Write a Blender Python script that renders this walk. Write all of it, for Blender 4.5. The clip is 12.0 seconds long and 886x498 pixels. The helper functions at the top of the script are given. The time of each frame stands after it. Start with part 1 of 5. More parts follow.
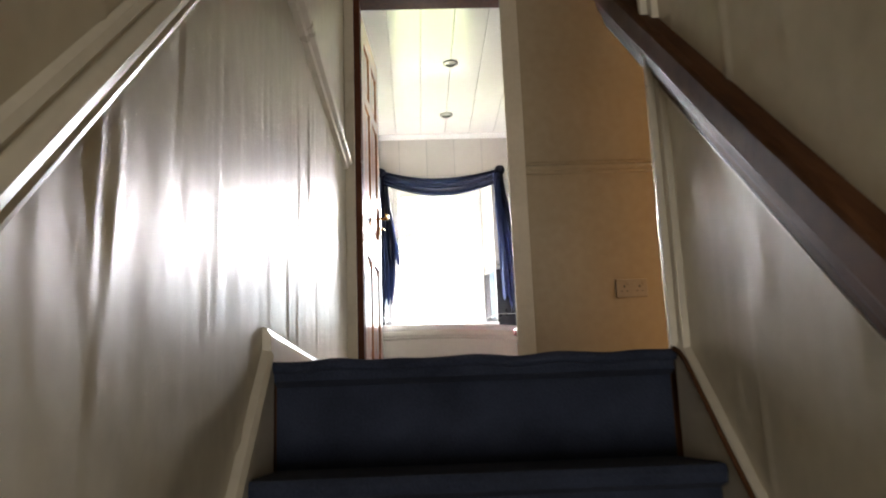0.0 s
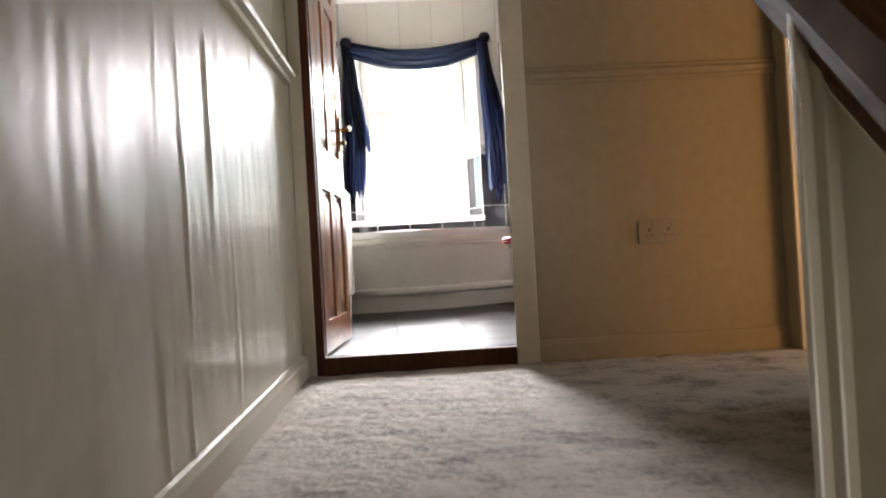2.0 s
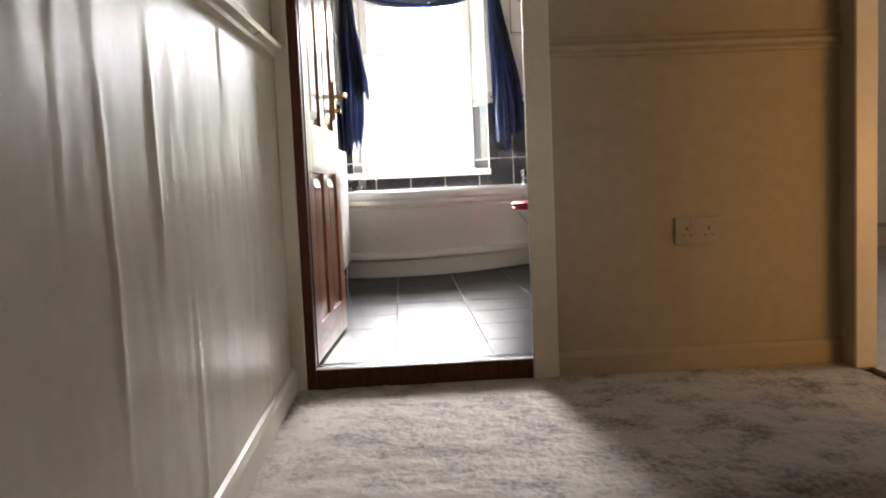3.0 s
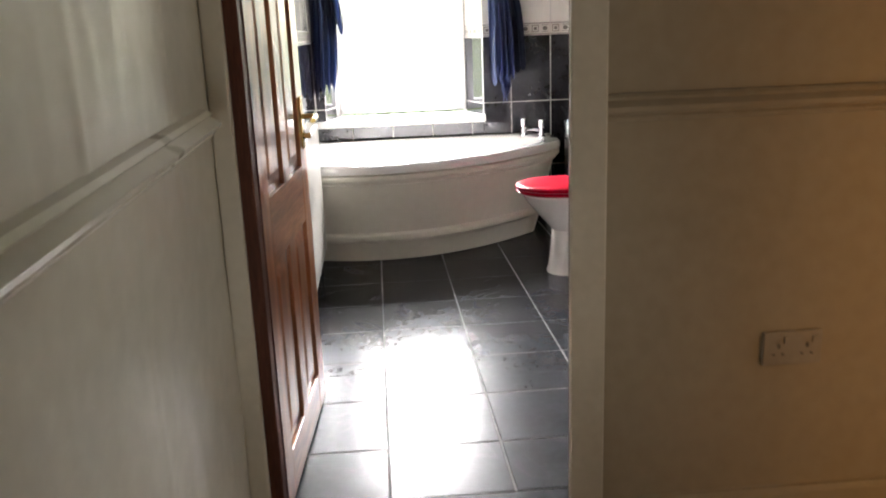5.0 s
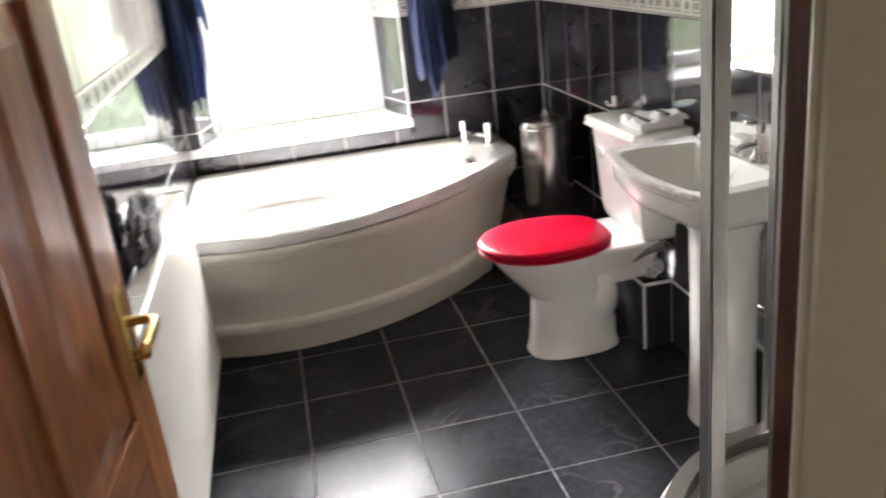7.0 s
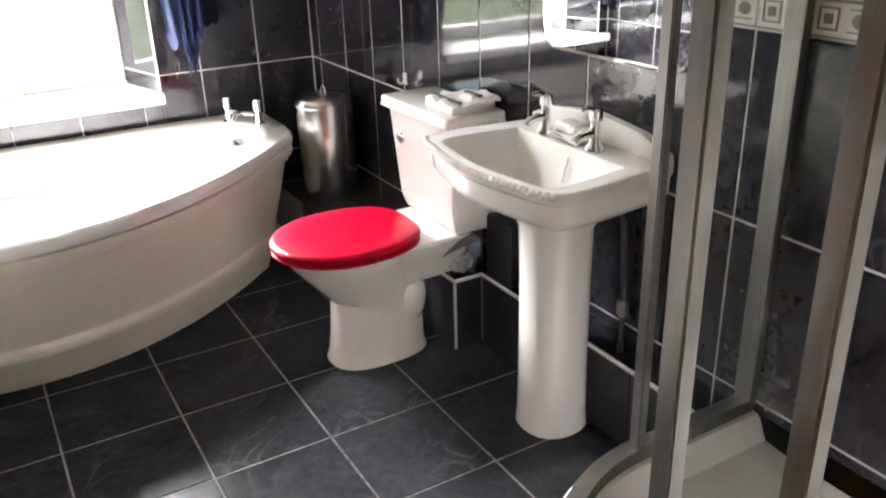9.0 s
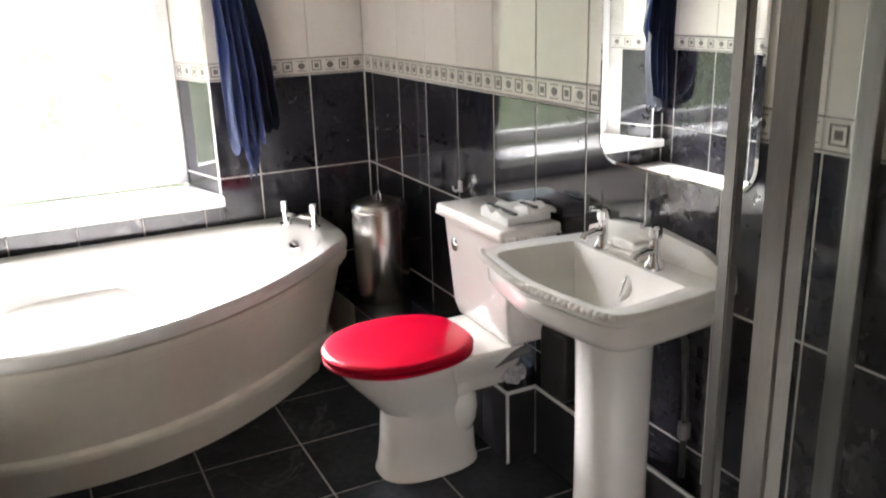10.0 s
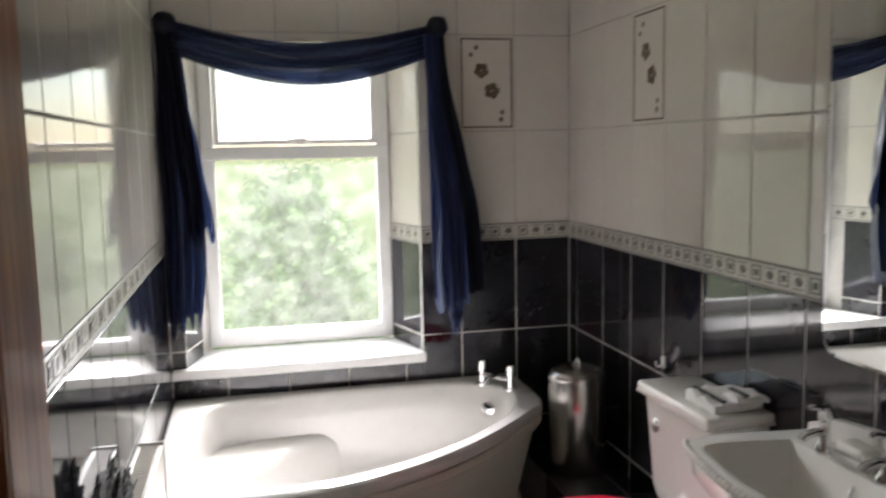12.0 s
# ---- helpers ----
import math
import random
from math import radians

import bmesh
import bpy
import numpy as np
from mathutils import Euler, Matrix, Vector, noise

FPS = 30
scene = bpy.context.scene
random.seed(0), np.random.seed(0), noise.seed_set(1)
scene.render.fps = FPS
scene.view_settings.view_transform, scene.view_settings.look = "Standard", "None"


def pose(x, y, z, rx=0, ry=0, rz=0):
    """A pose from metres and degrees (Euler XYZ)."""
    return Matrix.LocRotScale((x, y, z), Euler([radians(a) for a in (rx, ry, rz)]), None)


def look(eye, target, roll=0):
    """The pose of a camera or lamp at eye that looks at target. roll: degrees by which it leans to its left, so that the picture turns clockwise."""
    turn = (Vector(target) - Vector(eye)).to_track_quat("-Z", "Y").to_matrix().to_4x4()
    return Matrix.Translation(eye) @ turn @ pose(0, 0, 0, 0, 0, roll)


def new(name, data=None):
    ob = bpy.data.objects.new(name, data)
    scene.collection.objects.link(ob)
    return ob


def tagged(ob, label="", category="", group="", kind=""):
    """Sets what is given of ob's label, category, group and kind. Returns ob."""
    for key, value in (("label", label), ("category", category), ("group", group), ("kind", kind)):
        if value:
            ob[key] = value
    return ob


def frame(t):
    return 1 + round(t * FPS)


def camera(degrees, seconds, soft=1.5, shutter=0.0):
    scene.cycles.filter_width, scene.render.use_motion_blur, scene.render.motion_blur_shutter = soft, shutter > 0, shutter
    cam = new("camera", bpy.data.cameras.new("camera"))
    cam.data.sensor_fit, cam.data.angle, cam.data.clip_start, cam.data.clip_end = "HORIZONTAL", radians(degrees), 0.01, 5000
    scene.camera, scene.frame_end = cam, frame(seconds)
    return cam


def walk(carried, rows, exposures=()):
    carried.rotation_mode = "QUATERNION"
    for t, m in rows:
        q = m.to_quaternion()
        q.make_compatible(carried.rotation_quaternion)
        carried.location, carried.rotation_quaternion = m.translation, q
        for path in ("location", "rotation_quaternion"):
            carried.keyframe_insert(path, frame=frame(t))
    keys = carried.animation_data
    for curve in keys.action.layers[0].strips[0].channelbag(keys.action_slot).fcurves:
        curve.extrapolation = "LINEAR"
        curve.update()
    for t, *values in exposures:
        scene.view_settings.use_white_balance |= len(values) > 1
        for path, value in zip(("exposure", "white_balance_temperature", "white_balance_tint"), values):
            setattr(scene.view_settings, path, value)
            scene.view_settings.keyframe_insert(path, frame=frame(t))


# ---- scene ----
cam = camera(56.3, 12.0, soft=1.9, shutter=0.5)
PATH = [
    (0, (0.342, -3.775, -0.186), (0.408, -1.819, 0.225), -2.1),
    (0.5, (0.319, -3.536, -0.043), (0.369, -1.566, 0.296), -2.2),
    (1, (0.376, -3.367, 0.094), (0.433, -1.38, 0.308), -2.7),
    (1.5, (0.409, -3.199, 0.209), (0.452, -1.202, 0.31), -3.3),
    (2, (0.397, -3.003, 0.344), (0.495, -1.005, 0.364), -3.2),
    (2.5, (0.411, -2.797, 0.475), (0.509, -0.801, 0.404), -2.6),
    (4.5, (0.314, -2.075, 1.005), (0.404, -0.127, 0.561), -2.1),
    (5, (0.373, -1.806, 1.163), (0.513, 0.123, 0.656), -2.2),
    (5.5, (0.376, -1.447, 1.259), (0.523, 0.471, 0.71), -1.7),
    (6, (0.407, -1.158, 1.382), (0.555, 0.733, 0.747), -2.6),
    (6.5, (0.459, -0.786, 1.4), (0.598, 1.093, 0.728), -2.7),
    (7, (0.427, -0.523, 1.423), (0.758, 1.325, 0.731), -6.4),
    (7.5, (0.412, -0.274, 1.357), (1.028, 1.473, 0.602), -5.0),
    (7.7, (0.451, -0.186, 1.251), (1.096, 1.513, 0.416), -6.0),
    (9.3, (0.329, -0.07, 1.413), (1.269, 1.512, 0.631), -1.2),
    (9.5, (0.367, -0.04, 1.394), (1.247, 1.611, 0.687), -2.1),
    (10, (0.35, -0.066, 1.441), (1.202, 1.643, 0.849), -1.8),
    (10.5, (0.356, -0.089, 1.49), (1.172, 1.672, 1.007), -2.2),
    (11, (0.354, -0.086, 1.536), (1.081, 1.755, 1.245), -1.9),
    (11.2, (0.301, -0.1, 1.505), (1.022, 1.755, 1.303), -1.3),
    (11.5, (0.352, -0.101, 1.565), (0.984, 1.788, 1.382), -1.5),
    (12, (0.34, -0.052, 1.522), (0.788, 1.882, 1.281), -1.1),
]
EXPOSURE = [(0.0, 2.64), (1.0, 2.72), (2.5, 2.42), (4.5, 2.35), (5.5, 2.14), (6.5, 2.3), (7.5, 2.2), (9.5, 2.63), (10.0, 2.1), (10.5, 1.75), (11.0, 1.25), (11.5, 1.1), (12.0, 0.9)]
walk(cam, [(t, look(eye, aim, lean)) for t, eye, aim, lean in PATH], EXPOSURE)
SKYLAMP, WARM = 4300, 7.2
POSTS = [(1, 0.030), (2, 0.034), (27, 0.022)]   # the enclosure's uprights: place along the bow and width

# ---- world and daylight ----
world = bpy.data.worlds.new("overcast_sky")
scene.world = world
world.use_nodes = True
wn = world.node_tree
sky = wn.nodes.new("ShaderNodeTexSky")
sky.sky_type, sky.sun_disc = "NISHITA", False
sky.sun_elevation, sky.sun_rotation = radians(48), radians(20)
wn.links.new(sky.outputs[0], wn.nodes["Background"].inputs[0])
wn.nodes["Background"].inputs[1].default_value = 0.12

sun = bpy.data.lights.new("sun", "SUN")
sun.energy, sun.angle, sun.color = 1.5, radians(25), (1.0, 0.97, 0.92)
new("sun", sun).matrix_world = look((0, 0, 20), (-2.5, -6.5, 11.5))

# cloud light that falls on the bathroom window from the sky above the garden
cloud = bpy.data.lights.new("window_daylight", "AREA")
cloud.shape, cloud.size, cloud.size_y, cloud.energy, cloud.color = "RECTANGLE", 7.0, 6.0, SKYLAMP, (1.0, 0.955, 0.985)
new("window_daylight", cloud).matrix_world = look((0.5, 10.5, 5.7), (0.5, 3.5, 1.3))

# daylight through the side bedroom's window
bed = bpy.data.lights.new("bedroom_daylight", "AREA")
bed.shape, bed.size, bed.size_y, bed.energy, bed.color = "RECTANGLE", 1.2, 1.0, 3.8, (1.0, 0.93, 0.78)
new("bedroom_daylight", bed).matrix_world = look((4.58, -0.4, 1.35), (1.84, -0.5, 1.3))

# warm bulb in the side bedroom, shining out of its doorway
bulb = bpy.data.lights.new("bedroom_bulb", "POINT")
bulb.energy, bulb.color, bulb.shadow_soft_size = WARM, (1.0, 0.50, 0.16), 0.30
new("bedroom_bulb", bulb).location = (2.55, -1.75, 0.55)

# unseen fill lamp added at the foot of the stairs to brighten the stairwell
stair_fill = bpy.data.lights.new("entrance_daylight", "AREA")
stair_fill.shape, stair_fill.size, stair_fill.size_y, stair_fill.energy, stair_fill.color = "RECTANGLE", 0.7, 0.9, 6.0, (1.0, 0.97, 0.92)
new("entrance_daylight", stair_fill).matrix_world = look((0.46, -6.40, -0.9), (0.46, -3.0, -0.2))

# ---- materials ----


def shade(name, c1, c2=None, rough=0.5, metal=0.0, scale=6.0, fine=60.0, bump=0.15, stretch=(1, 1, 1), coat=0.0, vary=0.0, rvar=0.0, dist=0.01):
    """A principled material with colour and relief that vary at two sizes, in world space."""
    m = bpy.data.materials.new(name)
    m.use_nodes = True
    t = m.node_tree
    b = t.nodes["Principled BSDF"]
    g = t.nodes.new("ShaderNodeNewGeometry")
    mp = t.nodes.new("ShaderNodeMapping")
    mp.inputs["Scale"].default_value = stretch
    t.links.new(g.outputs["Position"], mp.inputs["Vector"])
    n1, n2 = t.nodes.new("ShaderNodeTexNoise"), t.nodes.new("ShaderNodeTexNoise")
    for n, s, d in ((n1, scale, 4), (n2, fine, 3)):
        n.inputs["Scale"].default_value, n.inputs["Detail"].default_value = s, d
        t.links.new(mp.outputs[0], n.inputs["Vector"])
    add = t.nodes.new("ShaderNodeMath")
    add.operation = "MULTIPLY_ADD"
    add.inputs[1].default_value = 0.4
    t.links.new(n2.outputs[0], add.inputs[0])
    half = t.nodes.new("ShaderNodeMath")
    half.operation = "MULTIPLY"
    half.inputs[1].default_value = 0.6
    t.links.new(n1.outputs[0], half.inputs[0])
    t.links.new(half.outputs[0], add.inputs[2])
    ramp = t.nodes.new("ShaderNodeValToRGB")
    ramp.color_ramp.elements[0].position, ramp.color_ramp.elements[1].position = 0.35, 0.66
    ramp.color_ramp.elements[0].color = (*c1, 1)
    ramp.color_ramp.elements[1].color = (*(c2 or [min(1, c * 1.12) for c in c1]), 1)
    t.links.new(add.outputs[0], ramp.inputs[0])
    out = ramp.outputs[0]
    if vary:
        oi = t.nodes.new("ShaderNodeObjectInfo")
        mr = t.nodes.new("ShaderNodeMapRange")
        mr.inputs[3].default_value, mr.inputs[4].default_value = 1 - vary, 1 + vary
        t.links.new(oi.outputs["Random"], mr.inputs[0])
        hsv = t.nodes.new("ShaderNodeHueSaturation")
        t.links.new(mr.outputs[0], hsv.inputs["Value"])
        t.links.new(out, hsv.inputs["Color"])
        out = hsv.outputs[0]
    t.links.new(out, b.inputs["Base Color"])
    b.inputs["Metallic"].default_value, b.inputs["Coat Weight"].default_value = metal, coat
    b.inputs["Coat Roughness"].default_value = 0.12
    if rvar:
        rr = t.nodes.new("ShaderNodeMapRange")
        rr.inputs[1].default_value, rr.inputs[2].default_value = 0.3, 0.7
        rr.inputs[3].default_value, rr.inputs[4].default_value = max(0.02, rough - rvar), rough + rvar
        t.links.new(n1.outputs[0], rr.inputs[0])
        t.links.new(rr.outputs[0], b.inputs["Roughness"])
    else:
        b.inputs["Roughness"].default_value = rough
    if bump:
        bp = t.nodes.new("ShaderNodeBump")
        bp.inputs["Strength"].default_value, bp.inputs["Distance"].default_value = bump, dist
        t.links.new(add.outputs[0], bp.inputs["Height"])
        t.links.new(bp.outputs[0], b.inputs["Normal"])
    return m


def veined(name, dark, vein, rough, amount, scale=3.0, vary=0.12, rvar=0.05, bump=0.012, spec=0.5):
    """Black polished slate with thin pale veins and clouding."""
    m = shade(name, dark, [c * 2.0 for c in dark], rough, scale=5, fine=40, bump=bump, vary=vary, rvar=rvar)
    t = m.node_tree
    b = t.nodes["Principled BSDF"]
    b.inputs["Specular IOR Level"].default_value = spec
    old = b.inputs["Base Color"].links[0].from_socket
    g = t.nodes.new("ShaderNodeNewGeometry")
    oi = t.nodes.new("ShaderNodeObjectInfo")
    off = t.nodes.new("ShaderNodeVectorMath")
    off.operation = "MULTIPLY_ADD"
    off.inputs[1].default_value = (9, 7, 5)
    t.links.new(oi.outputs["Random"], off.inputs[0])
    t.links.new(g.outputs["Position"], off.inputs[2])
    n = t.nodes.new("ShaderNodeTexNoise")
    n.inputs["Scale"].default_value, n.inputs["Detail"].default_value, n.inputs["Distortion"].default_value = scale, 6, 1.4
    t.links.new(off.outputs[0], n.inputs["Vector"])
    d = t.nodes.new("ShaderNodeMath")
    d.operation = "SUBTRACT"
    d.inputs[1].default_value = 0.5
    a = t.nodes.new("ShaderNodeMath")
    a.operation = "ABSOLUTE"
    t.links.new(n.outputs[0], d.inputs[0])
    t.links.new(d.outputs[0], a.inputs[0])
    mr = t.nodes.new("ShaderNodeMapRange")
    mr.inputs[1].default_value, mr.inputs[2].default_value, mr.inputs[3].default_value, mr.inputs[4].default_value = 0.0, 0.022, amount, 0.0
    t.links.new(a.outputs[0], mr.inputs[0])
    n3 = t.nodes.new("ShaderNodeTexNoise")
    n3.inputs["Scale"].default_value = 2.3
    t.links.new(off.outputs[0], n3.inputs["Vector"])
    mr3 = t.nodes.new("ShaderNodeMapRange")
    mr3.inputs[1].default_value, mr3.inputs[2].default_value = 0.45, 0.62
    t.links.new(n3.outputs[0], mr3.inputs[0])
    mul = t.nodes.new("ShaderNodeMath")
    mul.operation = "MULTIPLY"
    t.links.new(mr.outputs[0], mul.inputs[0])
    t.links.new(mr3.outputs[0], mul.inputs[1])
    mx = t.nodes.new("ShaderNodeMix")
    mx.data_type = "RGBA"
    mx.inputs["B"].default_value = (*vein, 1)
    t.links.new(mul.outputs[0], mx.inputs["Factor"])
    t.links.new(old, mx.inputs["A"])
    t.links.new(mx.outputs["Result"], b.inputs["Base Color"])
    return m


def pine(name, vertical=True):
    """Red-brown varnished pine with grain along the length and darker knots."""
    st = (26, 26, 1.6) if vertical else (26, 1.6, 26)
    m = shade(name, (0.26, 0.072, 0.021), (0.66, 0.26, 0.092), 0.30, scale=1.1, fine=4.5, bump=0.06, stretch=st, coat=0.6, dist=0.004)
    t = m.node_tree
    b = t.nodes["Principled BSDF"]
    old = b.inputs["Base Color"].links[0].from_socket
    v = t.nodes.new("ShaderNodeTexVoronoi")
    v.inputs["Scale"].default_value = 1.0
    g = t.nodes.new("ShaderNodeNewGeometry")
    mp = t.nodes.new("ShaderNodeMapping")
    mp.inputs["Scale"].default_value = (5, 7, 3.4) if vertical else (5, 4, 9)
    t.links.new(g.outputs["Position"], mp.inputs["Vector"])
    t.links.new(mp.outputs[0], v.inputs["Vector"])
    mr = t.nodes.new("ShaderNodeMapRange")
    mr.inputs[1].default_value, mr.inputs[2].default_value, mr.inputs[3].default_value, mr.inputs[4].default_value = 0.06, 0.17, 0.85, 0
    t.links.new(v.outputs["Distance"], mr.inputs[0])
    mx = t.nodes.new("ShaderNodeMix")
    mx.data_type = "RGBA"
    mx.inputs["B"].default_value = (0.045, 0.014, 0.007, 1)
    t.links.new(mr.outputs[0], mx.inputs["Factor"])
    t.links.new(old, mx.inputs["A"])
    t.links.new(mx.outputs["Result"], b.inputs["Base Color"])
    return m


def glassy(name, tint=(1, 1, 1), rough=0.0, gloss=0.12):
    """A thin pane: clear, with a weak mirror gloss at glancing angles."""
    m = bpy.data.materials.new(name)
    m.use_nodes = True
    t = m.node_tree
    t.nodes.remove(t.nodes["Principled BSDF"])
    tr, gl, mix, lw = (t.nodes.new(k) for k in ("ShaderNodeBsdfTransparent", "ShaderNodeBsdfGlossy", "ShaderNodeMixShader", "ShaderNodeLayerWeight"))
    tr.inputs[0].default_value = (*tint, 1)
    gl.inputs["Roughness"].default_value = rough
    lw.inputs[0].default_value = gloss
    wk = t.nodes.new("ShaderNodeMath")
    wk.operation = "MULTIPLY"
    wk.inputs[1].default_value = 0.5
    t.links.new(lw.outputs["Facing"], wk.inputs[0])
    t.links.new(wk.outputs[0], mix.inputs[0])
    t.links.new(tr.outputs[0], mix.inputs[1])
    t.links.new(gl.outputs[0], mix.inputs[2])
    t.links.new(mix.outputs[0], t.nodes["Material Output"].inputs[0])
    return m


def voile(name, cloth, through_light):
    """Sheer navy cloth that lets some blue light through."""
    m = bpy.data.materials.new(name)
    m.use_nodes = True
    t = m.node_tree
    b = t.nodes["Principled BSDF"]
    b.inputs["Base Color"].default_value, b.inputs["Roughness"].default_value = (*cloth, 1), 0.42
    b.inputs["Sheen Weight"].default_value = 0.04
    tl, tr = t.nodes.new("ShaderNodeBsdfTranslucent"), t.nodes.new("ShaderNodeBsdfTransparent")
    tl.inputs[0].default_value, tr.inputs[0].default_value = (*through_light, 1), (0.09, 0.12, 0.28, 1)
    m1, m2 = t.nodes.new("ShaderNodeMixShader"), t.nodes.new("ShaderNodeMixShader")
    g, n = t.nodes.new("ShaderNodeNewGeometry"), t.nodes.new("ShaderNodeTexNoise")
    mp = t.nodes.new("ShaderNodeMapping")
    mp.inputs["Scale"].default_value = (30, 30, 4)
    n.inputs["Scale"].default_value = 1.0
    t.links.new(g.outputs["Position"], mp.inputs["Vector"])
    t.links.new(mp.outputs[0], n.inputs["Vector"])
    r = t.nodes.new("ShaderNodeMapRange")
    r.inputs[1].default_value, r.inputs[2].default_value, r.inputs[3].default_value, r.inputs[4].default_value = 0.4, 0.7, 0.02, 0.15
    t.links.new(n.outputs[0], r.inputs[0])
    m1.inputs[0].default_value = 0.35
    t.links.new(b.outputs[0], m1.inputs[1])
    t.links.new(tl.outputs[0], m1.inputs[2])
    t.links.new(r.outputs[0], m2.inputs[0])
    t.links.new(m1.outputs[0], m2.inputs[1])
    t.links.new(tr.outputs[0], m2.inputs[2])
    t.links.new(m2.outputs[0], t.nodes["Material Output"].inputs[0])
    return m


def wallpaper(name, c1, c2, rough, ripple):
    """Gloss-painted old wallpaper with upright blisters and seams."""
    m = shade(name, c1, c2, rough, scale=1.5, fine=24, bump=0.22, rvar=0.06, dist=0.004, coat=0.24 if rough < 0.5 else 0.0)
    m.node_tree.nodes["Principled BSDF"].inputs["Coat Roughness"].default_value = 0.25
    t = m.node_tree
    b = t.nodes["Principled BSDF"]
    first = b.inputs["Normal"].links[0].from_node
    g, mp, n = t.nodes.new("ShaderNodeNewGeometry"), t.nodes.new("ShaderNodeMapping"), t.nodes.new("ShaderNodeTexNoise")
    mp.inputs["Scale"].default_value = (5.5, 5.5, 1.15)
    n.inputs["Scale"].default_value, n.inputs["Detail"].default_value, n.inputs["Distortion"].default_value = 1.0, 3.2, 0.6
    t.links.new(g.outputs["Position"], mp.inputs["Vector"])
    t.links.new(mp.outputs[0], n.inputs["Vector"])
    bp = t.nodes.new("ShaderNodeBump")
    bp.inputs["Strength"].default_value, bp.inputs["Distance"].default_value = ripple, 0.03
    t.links.new(n.outputs[0], bp.inputs["Height"])
    t.links.new(bp.outputs[0], first.inputs["Normal"])
    return m


PAPER = wallpaper("gloss_wallpaper", (0.55, 0.495, 0.385), (0.66, 0.60, 0.48), 0.42, 0.06)
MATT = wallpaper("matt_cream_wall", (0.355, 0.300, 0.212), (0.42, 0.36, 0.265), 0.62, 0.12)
TRIM = shade("cream_gloss_paint", (0.60, 0.545, 0.44), (0.68, 0.62, 0.51), 0.30, scale=5, fine=45, bump=0.06, rvar=0.03, dist=0.003)
CARPET = shade("grey_beige_carpet", (0.14, 0.118, 0.096), (0.50, 0.45, 0.39), 0.95, scale=9, fine=70, bump=0.8, dist=0.008)
for stop, place in zip([k for k in CARPET.node_tree.nodes if k.type == "VALTORGB"][0].color_ramp.elements, (0.33, 0.52)):
    stop.position = place
NAVY = shade("navy_stair_carpet", (0.011, 0.015, 0.030), (0.026, 0.034, 0.062), 0.95, scale=9, fine=200, bump=0.8, dist=0.006)
DARKWOOD = shade("dark_brown_stained_wood", (0.060, 0.027, 0.013), (0.12, 0.054, 0.026), 0.58, scale=2, fine=9, bump=0.06, stretch=(20, 2, 2), coat=0.0)
DARKWOOD.node_tree.nodes["Principled BSDF"].inputs["Specular IOR Level"].default_value = 0.05
PINE, PINEX = pine("varnished_pine_upright"), pine("varnished_pine_rail", False)
EDGE = shade("red_brown_door_edge", (0.07, 0.018, 0.01), (0.12, 0.03, 0.016), 0.4, scale=3, fine=14, bump=0.08, stretch=(8, 8, 1))
JAMB = shade("red_brown_varnished_frame", (0.065, 0.022, 0.012), (0.12, 0.04, 0.02), 0.5, scale=3, fine=12, bump=0.05, stretch=(18, 18, 1.5))
JAMB.node_tree.nodes["Principled BSDF"].inputs["Specular IOR Level"].default_value = 0.15
FLOORT = veined("black_floor_tile", (0.017, 0.018, 0.021), (0.26, 0.26, 0.27), 0.24, 0.14, vary=0.12, rvar=0.008, bump=0.002, spec=0.09)
BOXT = veined("black_boxing_tile", (0.013, 0.0125, 0.016), (0.10, 0.10, 0.11), 0.5, 0.2, 4.0, rvar=0.03)
BLACKT = veined("black_wall_tile", (0.013, 0.0125, 0.016), (0.12, 0.12, 0.13), 0.055, 0.30, 4.0, rvar=0.012, bump=0.020, spec=0.55)
WHITET = shade("white_wall_tile", (0.63, 0.595, 0.55), (0.67, 0.635, 0.59), 0.06, scale=3, fine=30, bump=0.03, vary=0.02, rvar=0.02)
BORDER = shade("pale_border_tile", (0.54, 0.51, 0.46), (0.62, 0.59, 0.54), 0.2, scale=30, fine=140, bump=0.2)
MOTIF = shade("grey_border_motif", (0.09, 0.08, 0.07), (0.17, 0.155, 0.14), 0.3, scale=40, fine=160, bump=0.2)
GROUT = shade("pale_grout", (0.38, 0.365, 0.345), (0.52, 0.50, 0.475), 0.8, scale=8, fine=90, bump=0.3)
DGROUT = shade("grey_floor_grout", (0.06, 0.06, 0.06), (0.30, 0.295, 0.285), 0.85, scale=2.2, fine=60, bump=0.3)
PVC = shade("white_ceiling_board", (0.80, 0.79, 0.75), (0.84, 0.83, 0.79), 0.16, scale=2, fine=20, bump=0.04)
PLASTER = shade("plain_plaster", (0.55, 0.52, 0.46), (0.62, 0.59, 0.53), 0.8, scale=3, fine=50, bump=0.2)
ACRYL = shade("white_acrylic", (0.70, 0.685, 0.665), (0.74, 0.725, 0.705), 0.13, scale=2, fine=25, bump=0.02, coat=0.5)
PANEL = shade("cream_bath_panel", (0.66, 0.62, 0.53), (0.72, 0.68, 0.59), 0.28, scale=2.2, fine=25, bump=0.06)
CHINA = shade("white_ceramic", (0.80, 0.775, 0.73), (0.83, 0.81, 0.77), 0.07, scale=3, fine=20, bump=0.015, coat=0.5)
RED = shade("red_gloss_seat", (0.31, 0.0006, 0.014), (0.35, 0.001, 0.018), 0.30, scale=6, fine=40, bump=0.01, coat=0.0)
RED.node_tree.nodes["Principled BSDF"].inputs["Specular IOR Level"].default_value = 0.10
